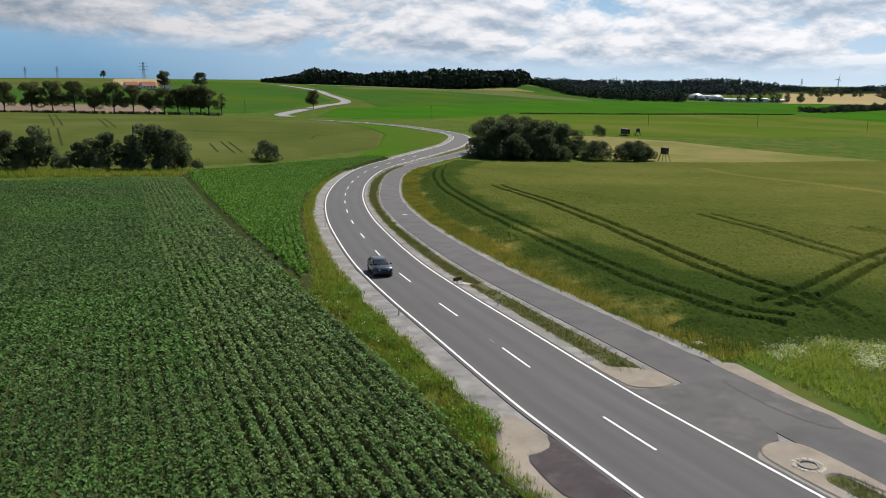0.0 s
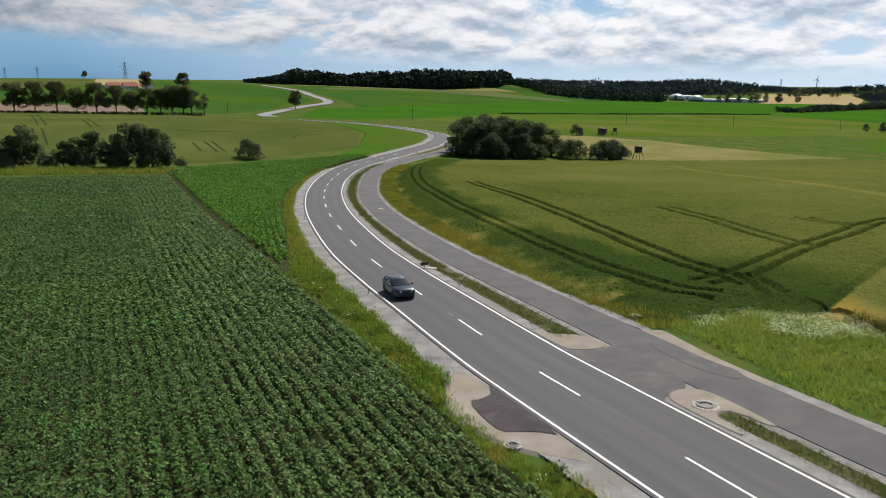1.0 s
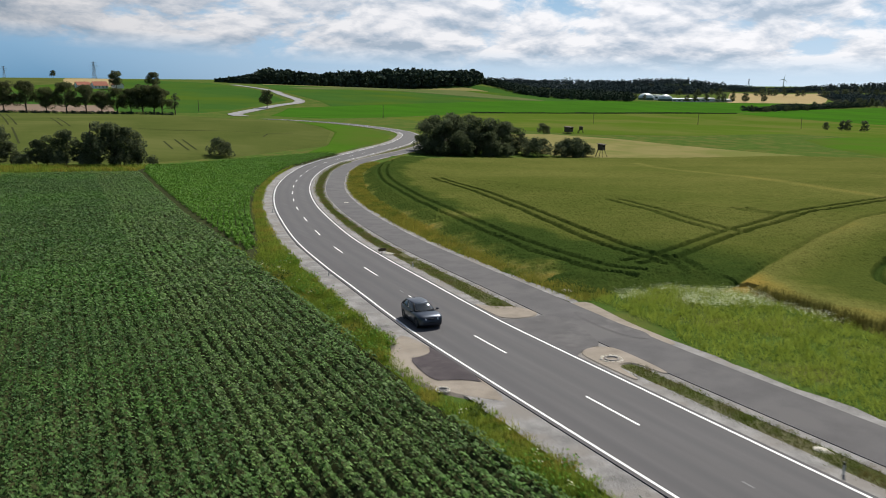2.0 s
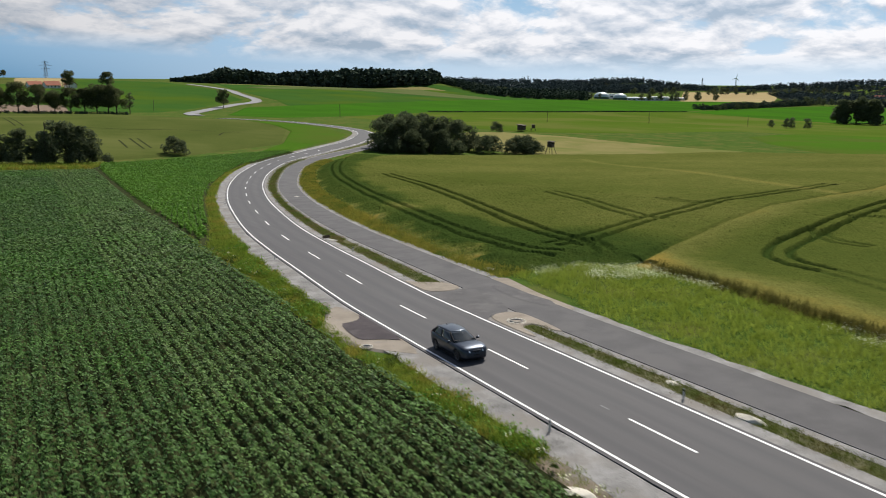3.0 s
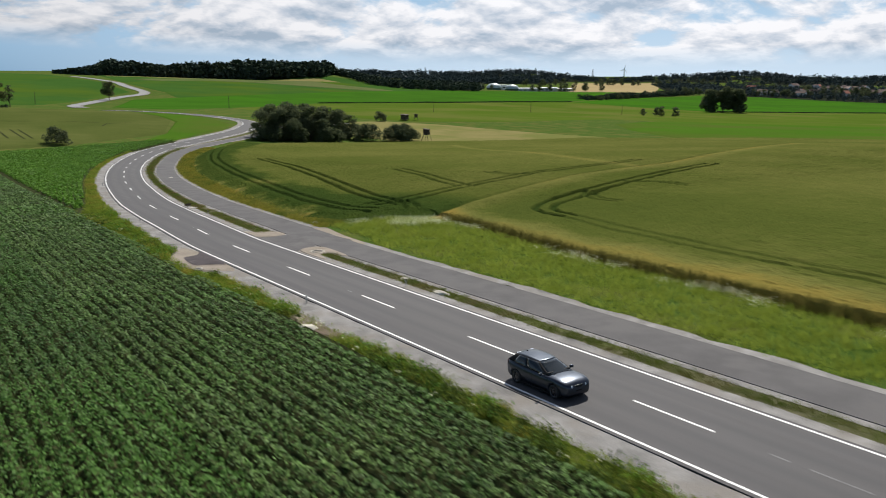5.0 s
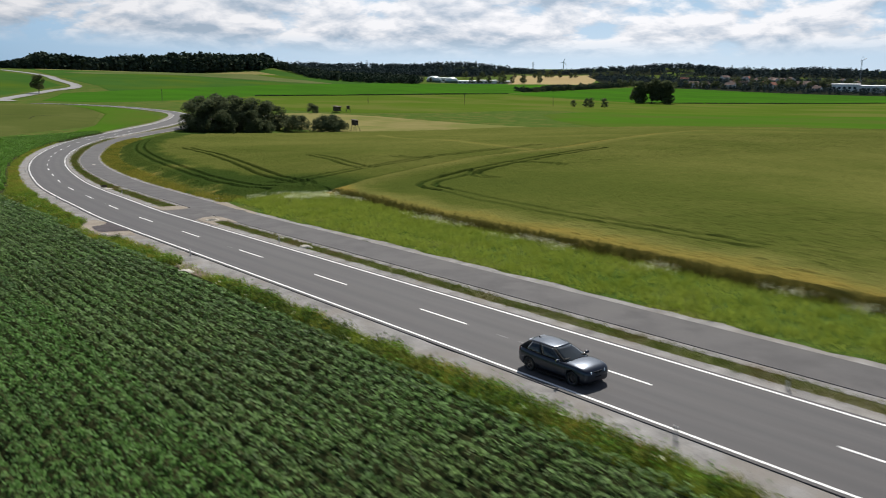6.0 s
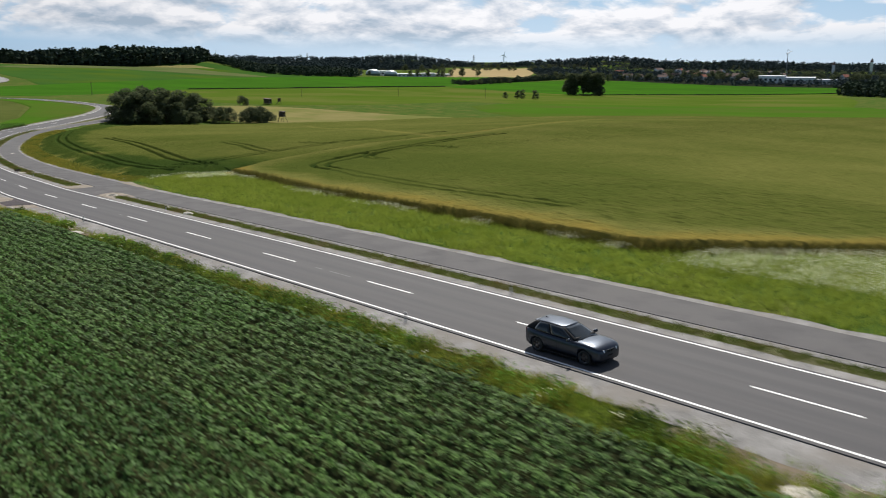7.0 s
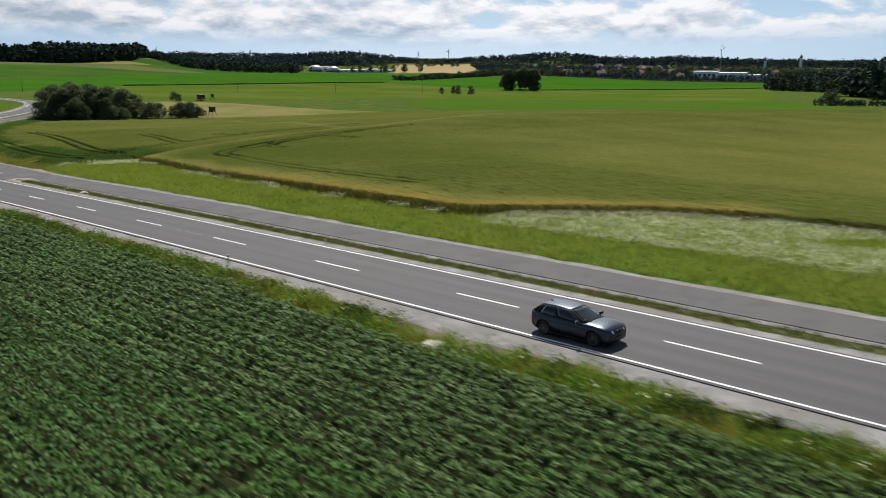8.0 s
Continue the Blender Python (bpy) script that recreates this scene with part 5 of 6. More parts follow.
def hide(x, y, size, legs, turn, label):
    """A raised hunting hide: a boarded cabin on four splayed legs with a ladder."""
    thing = new("hunting_hide")
    thing.matrix_basis = pose(x, y, float(ground(x, y)), 0, 0, turn)
    w, h = size
    for sx in (-1, 1):
        for sy in (-1, 1):
            bm = bmesh.new()
            a, b = Vector((sx * w * 0.85, sy * w * 0.85, -0.2)), Vector((sx * w * 0.42, sy * w * 0.42, legs))
            m = look((a + b) / 2, b)
            solid(bm, (0.13, 0.13, (b - a).length), (0, 0, 0))
            bmesh.ops.transform(bm, matrix=m, verts=bm.verts)
            part("leg", bm, WOOD, thing)
    for i in range(5):
        bm = bmesh.new()
        solid(bm, (w, 0.05, h / 5 - 0.02), (0, -w / 2, legs + h / 5 * (i + 0.5)))
        if i != 3:
            part("front_board", bm, WOOD, thing)
        else:
            bm.free()
    for name, at, box in (("side_wall", (-w / 2, 0, legs + h / 2), (0.05, w, h)), ("side_wall", (w / 2, 0, legs + h / 2), (0.05, w, h)), ("back_wall", (0, w / 2, legs + h / 2), (w, 0.05, h)), ("floor_panel", (0, 0, legs), (w * 1.05, w * 1.05, 0.08))):
        bm = bmesh.new()
        solid(bm, box, at)
        part(name, bm, WOOD, thing)
    bm = bmesh.new()
    solid(bm, (w * 1.3, w * 1.35, 0.08), (0, 0, legs + h + 0.12), (6, 0, 0))
    part("roof", bm, WOOD, thing)
    for s in (-0.25, 0.25):
        bm = bmesh.new()
        solid(bm, (0.07, 0.07, legs * 1.12), (s, w * 0.95, legs / 2), (20, 0, 0))
        part("ladder_rail", bm, WOOD, thing)
    for i in range(int(legs / 0.4)):
        bm = bmesh.new()
        z = 0.3 + i * 0.4
        solid(bm, (0.5, 0.05, 0.05), (0, w * 0.95 + (legs / 2 - z) * 0.36, z))
        part("rung", bm, WOOD, thing)
    return tagged(thing, label, "hunting hide", "hunting hides")


hide(171.3, 221.0, (1.9, 2.0), 2.6, 25, "dark wooden hunting hide on tall legs by the bushes")
hide(221, 316, (3.0, 2.4), 0.6, 25, "low dark wooden hunting hide on the stubble")
hide(228, 316, (1.6, 1.6), 1.6, 60, "small dark wooden hunting hide on legs")
bm_ = bmesh.new()
for i_ in range(6):
    r_ = 0.22 * (1 - 0.11 * i_)
    bmesh.ops.create_cone(bm_, cap_ends=True, segments=8, radius1=r_, radius2=r_ * 0.88, depth=1.75, matrix=Matrix.Translation((0.12 * math.sin(i_ * 1.3), 0.1 * math.cos(i_), 0.6 + 1.65 * i_)))
snag = part("dead_tree", bm_, BARK)
snag.matrix_basis = pose(5.6, 182.0, float(ground(5.6, 182.0)) - 0.3)
tagged(snag, "bare dead tree trunk standing in the hedge", "dead tree")


def pole(x, y, height):
    thing = new("utility_pole")
    thing.matrix_basis = pose(x, y, float(ground(x, y)), 0, 0, 30)
    bm = bmesh.new()
    bmesh.ops.create_cone(bm, cap_ends=True, segments=8, radius1=0.17, radius2=0.11, depth=height + 0.4, matrix=Matrix.Translation((0, 0, height / 2 - 0.2)))
    part("shaft", bm, WOOD, thing)
    bm = bmesh.new()
    solid(bm, (1.4, 0.12, 0.12), (0, 0.1, height - 0.5))
    part("crossarm", bm, WOOD, thing)
    tagged(thing, "thin wooden utility pole in the fields", "utility pole", "utility poles")


for x_, y_ in ((81, 527), (186, 473), (310, 421), (402, 427), (471, 400)):
    pole(x_, y_, 8.0)


# ---- the car ----
def car_paint():
    m = bpy.data.materials.new("metallic_paint")
    m.use_nodes = True
    n = Nodes(m.node_tree)
    place = n.add("TexCoord").outputs["Object"]
    flake = n.noise(place, 900.0, 2.0)
    tone = n.mix(n.math("MULTIPLY", flake, 0.4), (0.030, 0.037, 0.050), (0.070, 0.084, 0.108))
    p = n.add("BsdfPrincipled", Base_Color=tone, Metallic=0.9, Roughness=0.34)
    p.inputs["Specular IOR Level"].default_value = 0.12
    p.inputs["Coat IOR"].default_value = 1.4
    p.inputs["Coat Weight"].default_value, p.inputs["Coat Roughness"].default_value = 0.5, 0.16
    dust = n.math("MULTIPLY", n.noise(place, 3.0, 5.0), 0.12)
    n.put(p.inputs["Roughness"], n.math("ADD", dust, 0.28))
    n.tree.links.new(p.outputs[0], n.add("OutputMaterial").inputs[0])
    return m


def glass_material(name, tint, through_it, ior=1.3):
    m = bpy.data.materials.new(name)
    m.use_nodes = True
    n = Nodes(m.node_tree)
    p = n.add("BsdfPrincipled", Base_Color=(*tint, 1), Roughness=0.03)
    p.inputs["Transmission Weight"].default_value = through_it
    p.inputs["IOR"].default_value = ior
    n.tree.links.new(p.outputs[0], n.add("OutputMaterial").inputs[0])
    return m


CAR_PAINT = car_paint()
CAR_GLASS = glass_material("tinted_glass", (0.016, 0.023, 0.026), 0.25, 1.55)
LAMP_GLASS = glass_material("lamp_glass", (0.85, 0.87, 0.90), 0.15)
RED_GLASS = glass_material("red_glass", (0.10, 0.006, 0.006), 0.2)
RUBBER = material("rubber", (0.012, 0.012, 0.012), (0.03, 0.03, 0.03), 3.0, 40.0, 0.85, 0.1)
ALLOY = material("alloy", (0.07, 0.07, 0.075), (0.12, 0.12, 0.125), 3.0, 30.0, 0.35, 0.0, metal=0.9)
CHROME = material("chrome", (0.70, 0.70, 0.72), (0.78, 0.78, 0.80), 3.0, 30.0, 0.2, 0.0, metal=1.0)
TRIM = material("dark_trim", (0.01, 0.01, 0.011), (0.022, 0.022, 0.023), 3.0, 30.0, 0.7, 0.1, gloss=0.08)

AXLES, WHEEL_R, TRACK = (1.38, -1.31), 0.335, 0.775


def grid_mesh(fn, us, vs):
    """A bmesh over two ranges from a function of both."""
    bm = bmesh.new()
    rows = [[bm.verts.new(fn(u, v)) for v in vs] for u in us]
    for a, b in zip(rows, rows[1:]):
        for i in range(len(vs) - 1):
            bm.faces.new((a[i], a[i + 1], b[i + 1], b[i]))
    return bm


def shell(bm, thick=0.012):
    bmesh.ops.recalc_face_normals(bm, faces=bm.faces)
    bmesh.ops.solidify(bm, geom=list(bm.faces), thickness=thick)
    return bm


def body_shell():
    """The lower body: rounded sections along its length, with the wheel arches cut out."""
    stations = [(-2.16, 0.60, 0.40, 0.74), (-2.13, 0.72, 0.34, 0.86), (-2.05, 0.80, 0.28, 0.98), (-1.85, 0.855, 0.18, 1.03), (-1.5, 0.878, 0.145, 1.02), (-1.0, 0.882, 0.14, 0.99),
                (-0.4, 0.880, 0.14, 0.965), (0.2, 0.880, 0.14, 0.945), (0.7, 0.880, 0.14, 0.94), (1.0, 0.880, 0.14, 0.945), (1.3, 0.884, 0.14, 0.945), (1.6, 0.876, 0.145, 0.92),
                (1.85, 0.845, 0.16, 0.875), (2.02, 0.775, 0.16, 0.815), (2.11, 0.69, 0.22, 0.74), (2.16, 0.58, 0.27, 0.63)]
    bm = bmesh.new()
    rings = []
    for y, w, zb, zt in stations:
        d = zt - zb
        half = [(0.0, zb), (w * 0.80, zb), (w * 0.95, zb + d * 0.10), (w * 0.985, zb + d * 0.30), (w * 0.995, zb + d * 0.52), (w * 1.0, zb + d * 0.68), (w * 0.985, zb + d * 0.82),
                (w * 0.945, zb + d * 0.93), (w * 0.86, zb + d * 0.985), (w * 0.62, zt + 0.012), (w * 0.3, zt + 0.03), (0.0, zt + 0.036)]
        ring = [(x, z) for x, z in half] + [(-x, z) for x, z in reversed(half[1:-1])]
        rings.append([bm.verts.new((x, y, z)) for x, z in ring])
    for a, b in zip(rings, rings[1:]):
        for i in range(len(a)):
            bm.faces.new((a[i], a[(i + 1) % len(a)], b[(i + 1) % len(a)], b[i]))
    bm.faces.new(rings[0])
    bm.faces.new(rings[-1])
    bmesh.ops.recalc_face_normals(bm, faces=bm.faces)
    me = bpy.data.meshes.new("body")
    bm.to_mesh(me)
    bm.free()
    cut = bmesh.new()
    for y in AXLES:
        for s in (-1, 1):
            bmesh.ops.create_cone(cut, cap_ends=True, segments=32, radius1=0.385, radius2=0.385, depth=0.4, matrix=pose(s * 0.86, y, 0.33, 0, 90, 0))
    cm = bpy.data.meshes.new("arches")
    cut.to_mesh(cm)
    cut.free()
    a, b = new("body", me), new("arches", cm)
    mod = a.modifiers.new("cut", "BOOLEAN")
    mod.operation, mod.object, mod.solver = "DIFFERENCE", b, "EXACT"
    done = bpy.data.meshes.new_from_object(a.evaluated_get(bpy.context.evaluated_depsgraph_get()))
    bpy.data.objects.remove(a)
    bpy.data.objects.remove(b)
    out = bmesh.new()
    out.from_mesh(done)
    return out


def cabin_side(u, v, s):
    """A point of the cabin: u from rear to front, v from the belt line to the roof, s from the left (-1) to the right (1)."""
    belt = 1.015 - 0.085 * u
    roof = 1.335 + 0.075 * math.sin(math.pi * (0.16 + 0.72 * u))
    z = belt + (roof - belt) * v
    rear = -2.04 + 0.44 * v ** 1.15
    front = 0.93 - 0.93 * v
    bow = 1 - s * s
    half = 0.815 - 0.215 * v ** 1.5
    taper = 1 - 0.10 * abs(2 * u - 0.95) ** 3
    y = rear + (front - rear) * u - 0.06 * bow * max(0, 1 - 4 * u) + 0.14 * bow * max(0, u * 4 - 3)
    return Vector((s * half * taper, y, z + 0.035 * bow * max(0, v * 4 - 3)))


def lin(a, b, n):
    return [a + (b - a) * i / (n - 1) for i in range(n)]


def build_car():
    thing = new("car")
    part("body", body_shell(), CAR_PAINT, thing, "dark grey metallic painted body", True)
    part("roof", shell(grid_mesh(lambda u, s: cabin_side(u, 1.0, s), lin(0, 1, 14), lin(-1, 1, 11))), CAR_PAINT, thing, "", True)
    windscreen = part("windscreen", shell(grid_mesh(lambda v, s: cabin_side(1.0, v, s), lin(0.02, 0.985, 8), lin(-0.93, 0.93, 11)), 0.006), CAR_GLASS, thing, "tinted windscreen", True)
    part("rear_window", shell(grid_mesh(lambda v, s: cabin_side(0.0, v, s), lin(0.12, 0.95, 7), lin(-0.88, 0.88, 9)), 0.006), CAR_GLASS, thing, "tinted rear window", True)
    for lo, hi in ((0.0, 0.12), (0.95, 1.0)):
        part("hatch_frame", shell(grid_mesh(lambda v, s: cabin_side(0.0, v, s), lin(lo, hi, 3), lin(-1, 1, 9))), CAR_PAINT, thing, "", True)
    for s in (-1, 1):
        for name, u0, u1 in (("rear_pillar", 0.0, 0.17), ("centre_pillar", 0.495, 0.525), ("front_pillar", 0.935, 1.0)):
            part(name, shell(grid_mesh(lambda u, v: cabin_side(u, v, s), lin(u0, u1, 5), lin(0, 1, 7)), 0.02), TRIM, thing, "", True)
        for u0, u1 in ((0.17, 0.495), (0.525, 0.935)):
            part("side_window", shell(grid_mesh(lambda u, v: cabin_side(u, v, s), lin(u0, u1, 7), lin(0.0, 0.93, 7)), 0.006), CAR_GLASS, thing, "tinted side window", True)
            part("window_frame", shell(grid_mesh(lambda u, v: cabin_side(u, v, s), lin(u0, u1, 7), lin(0.93, 1.0, 3)), 0.01), TRIM, thing, "", True)
        # screen pillar beside the windscreen
        part("screen_pillar", shell(grid_mesh(lambda v, k: cabin_side(1.0, v, s * k), lin(0, 1, 8), lin(0.93, 1.0, 3)), 0.012), TRIM, thing, "", True)
    # the dark inside: dashboard, seats, headlining
    bm = bmesh.new()
    solid(bm, (1.45, 2.6, 0.25), (0, -0.45, 0.86), bevel=0.05)
    solid(bm, (1.36, 0.42, 0.14), (0, 0.62, 0.98), bevel=0.05)
    part("interior", bm, TRIM, thing, "dark cabin interior")
    for sx in (-0.37, 0.37):
        for sy in (-0.15, -1.0):
            bm = bmesh.new()
            solid(bm, (0.48, 0.16, 0.62), (sx, sy, 1.0), (-12, 0, 0), 0.05)
            solid(bm, (0.24, 0.10, 0.16), (sx, sy - 0.08, 1.27), (-12, 0, 0), 0.04)
            part("seat", bm, TRIM, thing, "dark seat")
    # front: grille, intakes, headlights, plate
    for s in (-1, 1):
        bm = bmesh.new()
        solid(bm, (0.25, 0.05, 0.15), (s * 0.15, 2.138, 0.65), (-12, 0, s * -7), 0.03)
        grille = part("grille", bm, TRIM, thing, "dark oval grille")
        bm = bmesh.new()
        solid(bm, (0.27, 0.02, 0.022), (s * 0.15, 2.15, 0.725), (-12, 0, s * -7), 0.008)
        part("grille_rim", bm, ALLOY, grille, "dark metal rim")
        bm = grid_mesh(lambda a, b: Vector((s * (0.40 + 0.33 * a), 2.165 - 0.02 * a - 0.11 * a * a - 0.045 * b, 0.63 + 0.04 * a + 0.11 * b)), lin(0, 1, 6), lin(0, 1, 5))
        part("headlight", shell(bm, 0.03), LAMP_GLASS, thing, "clear glass headlight", True)
        bm = bmesh.new()
        solid(bm, (0.30, 0.06, 0.12), (s * 0.52, 1.995, 0.36), (0, 0, s * -22), 0.03)
        part("side_intake", bm, TRIM, thing, "dark bumper intake")
        bm = grid_mesh(lambda a, b: Vector((s * (0.52 + 0.29 * a), -2.155 + 0.03 * a + 0.11 * a ** 3, 0.80 + 0.17 * b)), lin(0, 1, 6), lin(0, 1, 4))
        part("tail_light", shell(bm, 0.03), RED_GLASS, thing, "red tail light", True)
        bm = bmesh.new()
        solid(bm, (0.20, 0.11, 0.14), (s * 0.98, 0.62, 1.00), (0, 0, s * 12), 0.045)
        solid(bm, (0.12, 0.05, 0.04), (s * 0.87, 0.63, 0.95), (0, 0, 0), 0.012)
        mirror = part("wing_mirror", bm, CAR_PAINT, thing, "", True)
        bm = bmesh.new()
        solid(bm, (0.16, 0.012, 0.10), (s * 0.98, 0.558, 1.00), (0, 0, s * 12), 0.01)
        part("mirror_glass", bm, CHROME, mirror, "mirror glass")
        for y in (0.95, -0.14, -1.02):
            bm = grid_mesh(lambda a, b: Vector((s * (0.8865 - 0.006 * abs(2 * b - 1.1)), y + 0.008 * a - 0.05 * b * (y < -1), 0.30 + 0.60 * b)), lin(0, 1, 2), lin(0, 1, 7))
            part("door_seam", bm, TRIM, thing)
        for y in (0.08, -0.86):
            bm = bmesh.new()
            solid(bm, (0.03, 0.19, 0.028), (s * 0.885, y, 0.80), bevel=0.01)
            part("door_handle", bm, CAR_PAINT, thing)
        bm = bmesh.new()
        solid(bm, (0.03, 2.0, 0.09), (s * 0.865, 0.03, 0.185), bevel=0.012)
        part("sill", bm, TRIM, thing, "dark sill")
        bm = bmesh.new()
        solid(bm, (0.50, 0.012, 0.014), (s * 0.30 - 0.06, 0.93 + 0.02, 0.985), (0, 4 * s, 6 * s))
        part("wiper", bm, TRIM, thing)
    bm = bmesh.new()
    solid(bm, (0.78, 0.05, 0.11), (0, 2.115, 0.36), bevel=0.03)
    part("lower_intake", bm, TRIM, thing, "dark bumper intake")
    bm = bmesh.new()
    solid(bm, (0.52, 0.014, 0.11), (0, 2.152, 0.47), bevel=0.004)
    plate = part("number_plate", bm, WHITE_PLASTIC, thing, "white number plate")
    bm = bmesh.new()
    solid(bm, (0.38, 0.004, 0.05), (0.01, 2.162, 0.47))
    part("plate_bar", bm, TRIM, plate, "plain dark bar")
    bm = bmesh.new()
    solid(bm, (0.52, 0.014, 0.11), (0, -2.165, 0.62), bevel=0.004)
    plate = part("number_plate", bm, WHITE_PLASTIC, thing, "white number plate")
    bm = bmesh.new()
    solid(bm, (1.1, 0.06, 0.16), (0, -2.10, 0.34), bevel=0.03)
    part("rear_bumper", bm, TRIM, thing, "dark lower bumper")
    bm = bmesh.new()
    solid(bm, (1.08, 0.16, 0.03), (0, -1.62, 1.366), (-10, 0, 0), 0.012)
    part("roof_spoiler", bm, CAR_PAINT, thing)
    bm = bmesh.new()
    ring = [bm.verts.new(p) for p in ((0.03, -1.52, 1.40), (-0.03, -1.52, 1.40), (-0.025, -1.30, 1.41), (0.025, -1.30, 1.41))]
    top = bm.verts.new((0, -1.50, 1.475))
    for i in range(4):
        bm.faces.new((ring[i], ring[(i + 1) % 4], top))
    part("antenna_fin", bm, TRIM, thing, "dark antenna fin")
    # wheels
    wheels = []
    for y in AXLES:
        for s in (-1, 1):
            wheel = new("wheel")
            wheel.parent = thing
            bm = bmesh.new()
            n, prof = 36, [(-0.10, 0.225), (-0.108, 0.285), (-0.09, 0.325), (-0.04, 0.335), (0.04, 0.335), (0.09, 0.325), (0.108, 0.285), (0.10, 0.225)]
            rings = [[bm.verts.new((x, math.cos(2 * math.pi * i / n) * r, math.sin(2 * math.pi * i / n) * r)) for i in range(n)] for x, r in prof]
            for a, b in zip(rings, rings[1:] + rings[:1]):
                for i in range(n):
                    bm.faces.new((a[i], a[(i + 1) % n], b[(i + 1) % n], b[i]))
            part("tyre", bm, RUBBER, wheel, "black tyre", True)
            bm = bmesh.new()
            bmesh.ops.create_cone(bm, cap_ends=True, segments=28, radius1=0.06, radius2=0.045, depth=0.05, matrix=pose(s * 0.075, 0, 0, 0, s * 90, 0))
            for i in range(5):
                a = 2 * math.pi * i / 5
                for d in (-0.09, 0.09):
                    solid(bm, (0.025, 0.036, 0.19), (s * 0.08, math.sin(a + d) * 0.125, math.cos(a + d) * 0.125), (math.degrees(-(a + d)), 0, 0), 0.006)
            inner = [[bm.verts.new((s * x, math.cos(2 * math.pi * i / n) * r, math.sin(2 * math.pi * i / n) * r)) for i in range(n)] for x, r in ((0.10, 0.227), (0.085, 0.205), (0.0, 0.20))]
            for p, q in zip(inner, inner[1:]):
                for i in range(n):
                    bm.faces.new((p[i], p[(i + 1) % n], q[(i + 1) % n], q[i]))
            part("rim", bm, ALLOY, wheel, "five-spoke alloy rim")
            bm = bmesh.new()
            bmesh.ops.create_cone(bm, cap_ends=True, segments=28, radius1=0.15, radius2=0.15, depth=0.02, matrix=pose(s * 0.03, 0, 0, 0, 90, 0))
            part("brake_disc", bm, ALLOY, wheel)
            wheels.append((wheel, (s * TRACK, y, WHEEL_R)))
    bm = bmesh.new()
    solid(bm, (1.1, 3.9, 0.12), (0, 0, 0.22), bevel=0.03)
    part("underbody", bm, TRIM, thing, "dark underbody")
    tagged(thing, "dark grey metallic five-door hatchback driving on the road", "car")
    return thing, wheels


car, car_wheels = build_car()
car.scale = (0.945, 0.945, 0.945)


# ---- far things ----
PLASTER = material("white_plaster", (0.66, 0.65, 0.62), (0.78, 0.77, 0.74), 0.3, 3.0, 0.9, 0.1)
TILE = material("roof_tile", (0.28, 0.085, 0.05), (0.38, 0.14, 0.085), 0.3, 3.0, 0.85, 0.3)
TILE_DARK = material("dark_roof", (0.10, 0.06, 0.05), (0.17, 0.10, 0.08), 0.3, 3.0, 0.85, 0.3)
PANE = material("dark_pane", (0.02, 0.025, 0.03), (0.05, 0.055, 0.06), 0.5, 3.0, 0.2, 0.0)
STEEL = material("galvanised_steel", (0.20, 0.22, 0.24), (0.28, 0.30, 0.32), 0.5, 6.0, 0.5, 0.0, metal=0.5)
DOME = material("dome_membrane", (0.36, 0.42, 0.42), (0.46, 0.52, 0.52), 0.1, 1.0, 0.35, 0.0)
GREEN_SHEET = material("green_sheet", (0.05, 0.09, 0.06), (0.08, 0.12, 0.08), 0.2, 2.0, 0.7, 0.0)


def gz(x, y):
    return float(ground(np.array(float(x)), np.array(float(y))))


def house(x, y, w, d, h, roof_h, turn, roof_mat, label, group="", name="house"):
    thing = new(name)
    thing.matrix_basis = pose(x, y, gz(x, y) - 0.5, 0, 0, turn)
    bm = bmesh.new()
    solid(bm, (w, d, h + 0.5), (0, 0, (h + 0.5) / 2))
    for s in (-1, 1):
        bm.faces.new([bm.verts.new(p) for p in ((s * w / 2, -d / 2, h + 0.5), (s * w / 2, d / 2, h + 0.5), (s * w / 2, 0, h + 0.5 + roof_h))])
    part("wall", bm, PLASTER, thing, "white plaster walls")
    bm = bmesh.new()
    for s in (-1, 1):
        run = math.hypot(d / 2 + 0.5, roof_h)
        solid(bm, (w + 0.8, run + 0.3, 0.22), (0, s * (d / 4 + 0.2), h + 0.55 + roof_h / 2), (-s * math.degrees(math.atan2(roof_h, d / 2)), 0, 0))
    roof = part("roof", bm, roof_mat, thing, "tiled pitched roof")
    bm = bmesh.new()
    solid(bm, (0.6, 0.6, 1.4), (w * 0.2, 0.4, h + roof_h + 0.6))
    part("chimney", bm, TILE_DARK, roof)
    cols = max(2, int(w / 3))
    for s in (-1, 1):
        for i in range(cols):
            for z in ((1.9, 4.6) if h > 4.5 else (1.9,)):
                bm = bmesh.new()
                solid(bm, (1.1, 0.1, 1.3), ((i + 0.5) * w / cols - w / 2, s * d / 2, z))
                part("window", bm, PANE, thing)
    return tagged(thing, label, "house", group)


house(36, 806, 13, 8, 2.6, 3.4, 20, TILE, "white hill farmhouse with an orange tiled roof", "hill farm")
house(52, 812, 9, 8, 3.2, 3.0, 110, TILE, "white hill farmhouse with an orange tiled roof", "hill farm")
house(22, 812, 12, 7, 2.4, 2.8, 20, TILE, "low farm barn with an orange tiled roof", "hill farm")


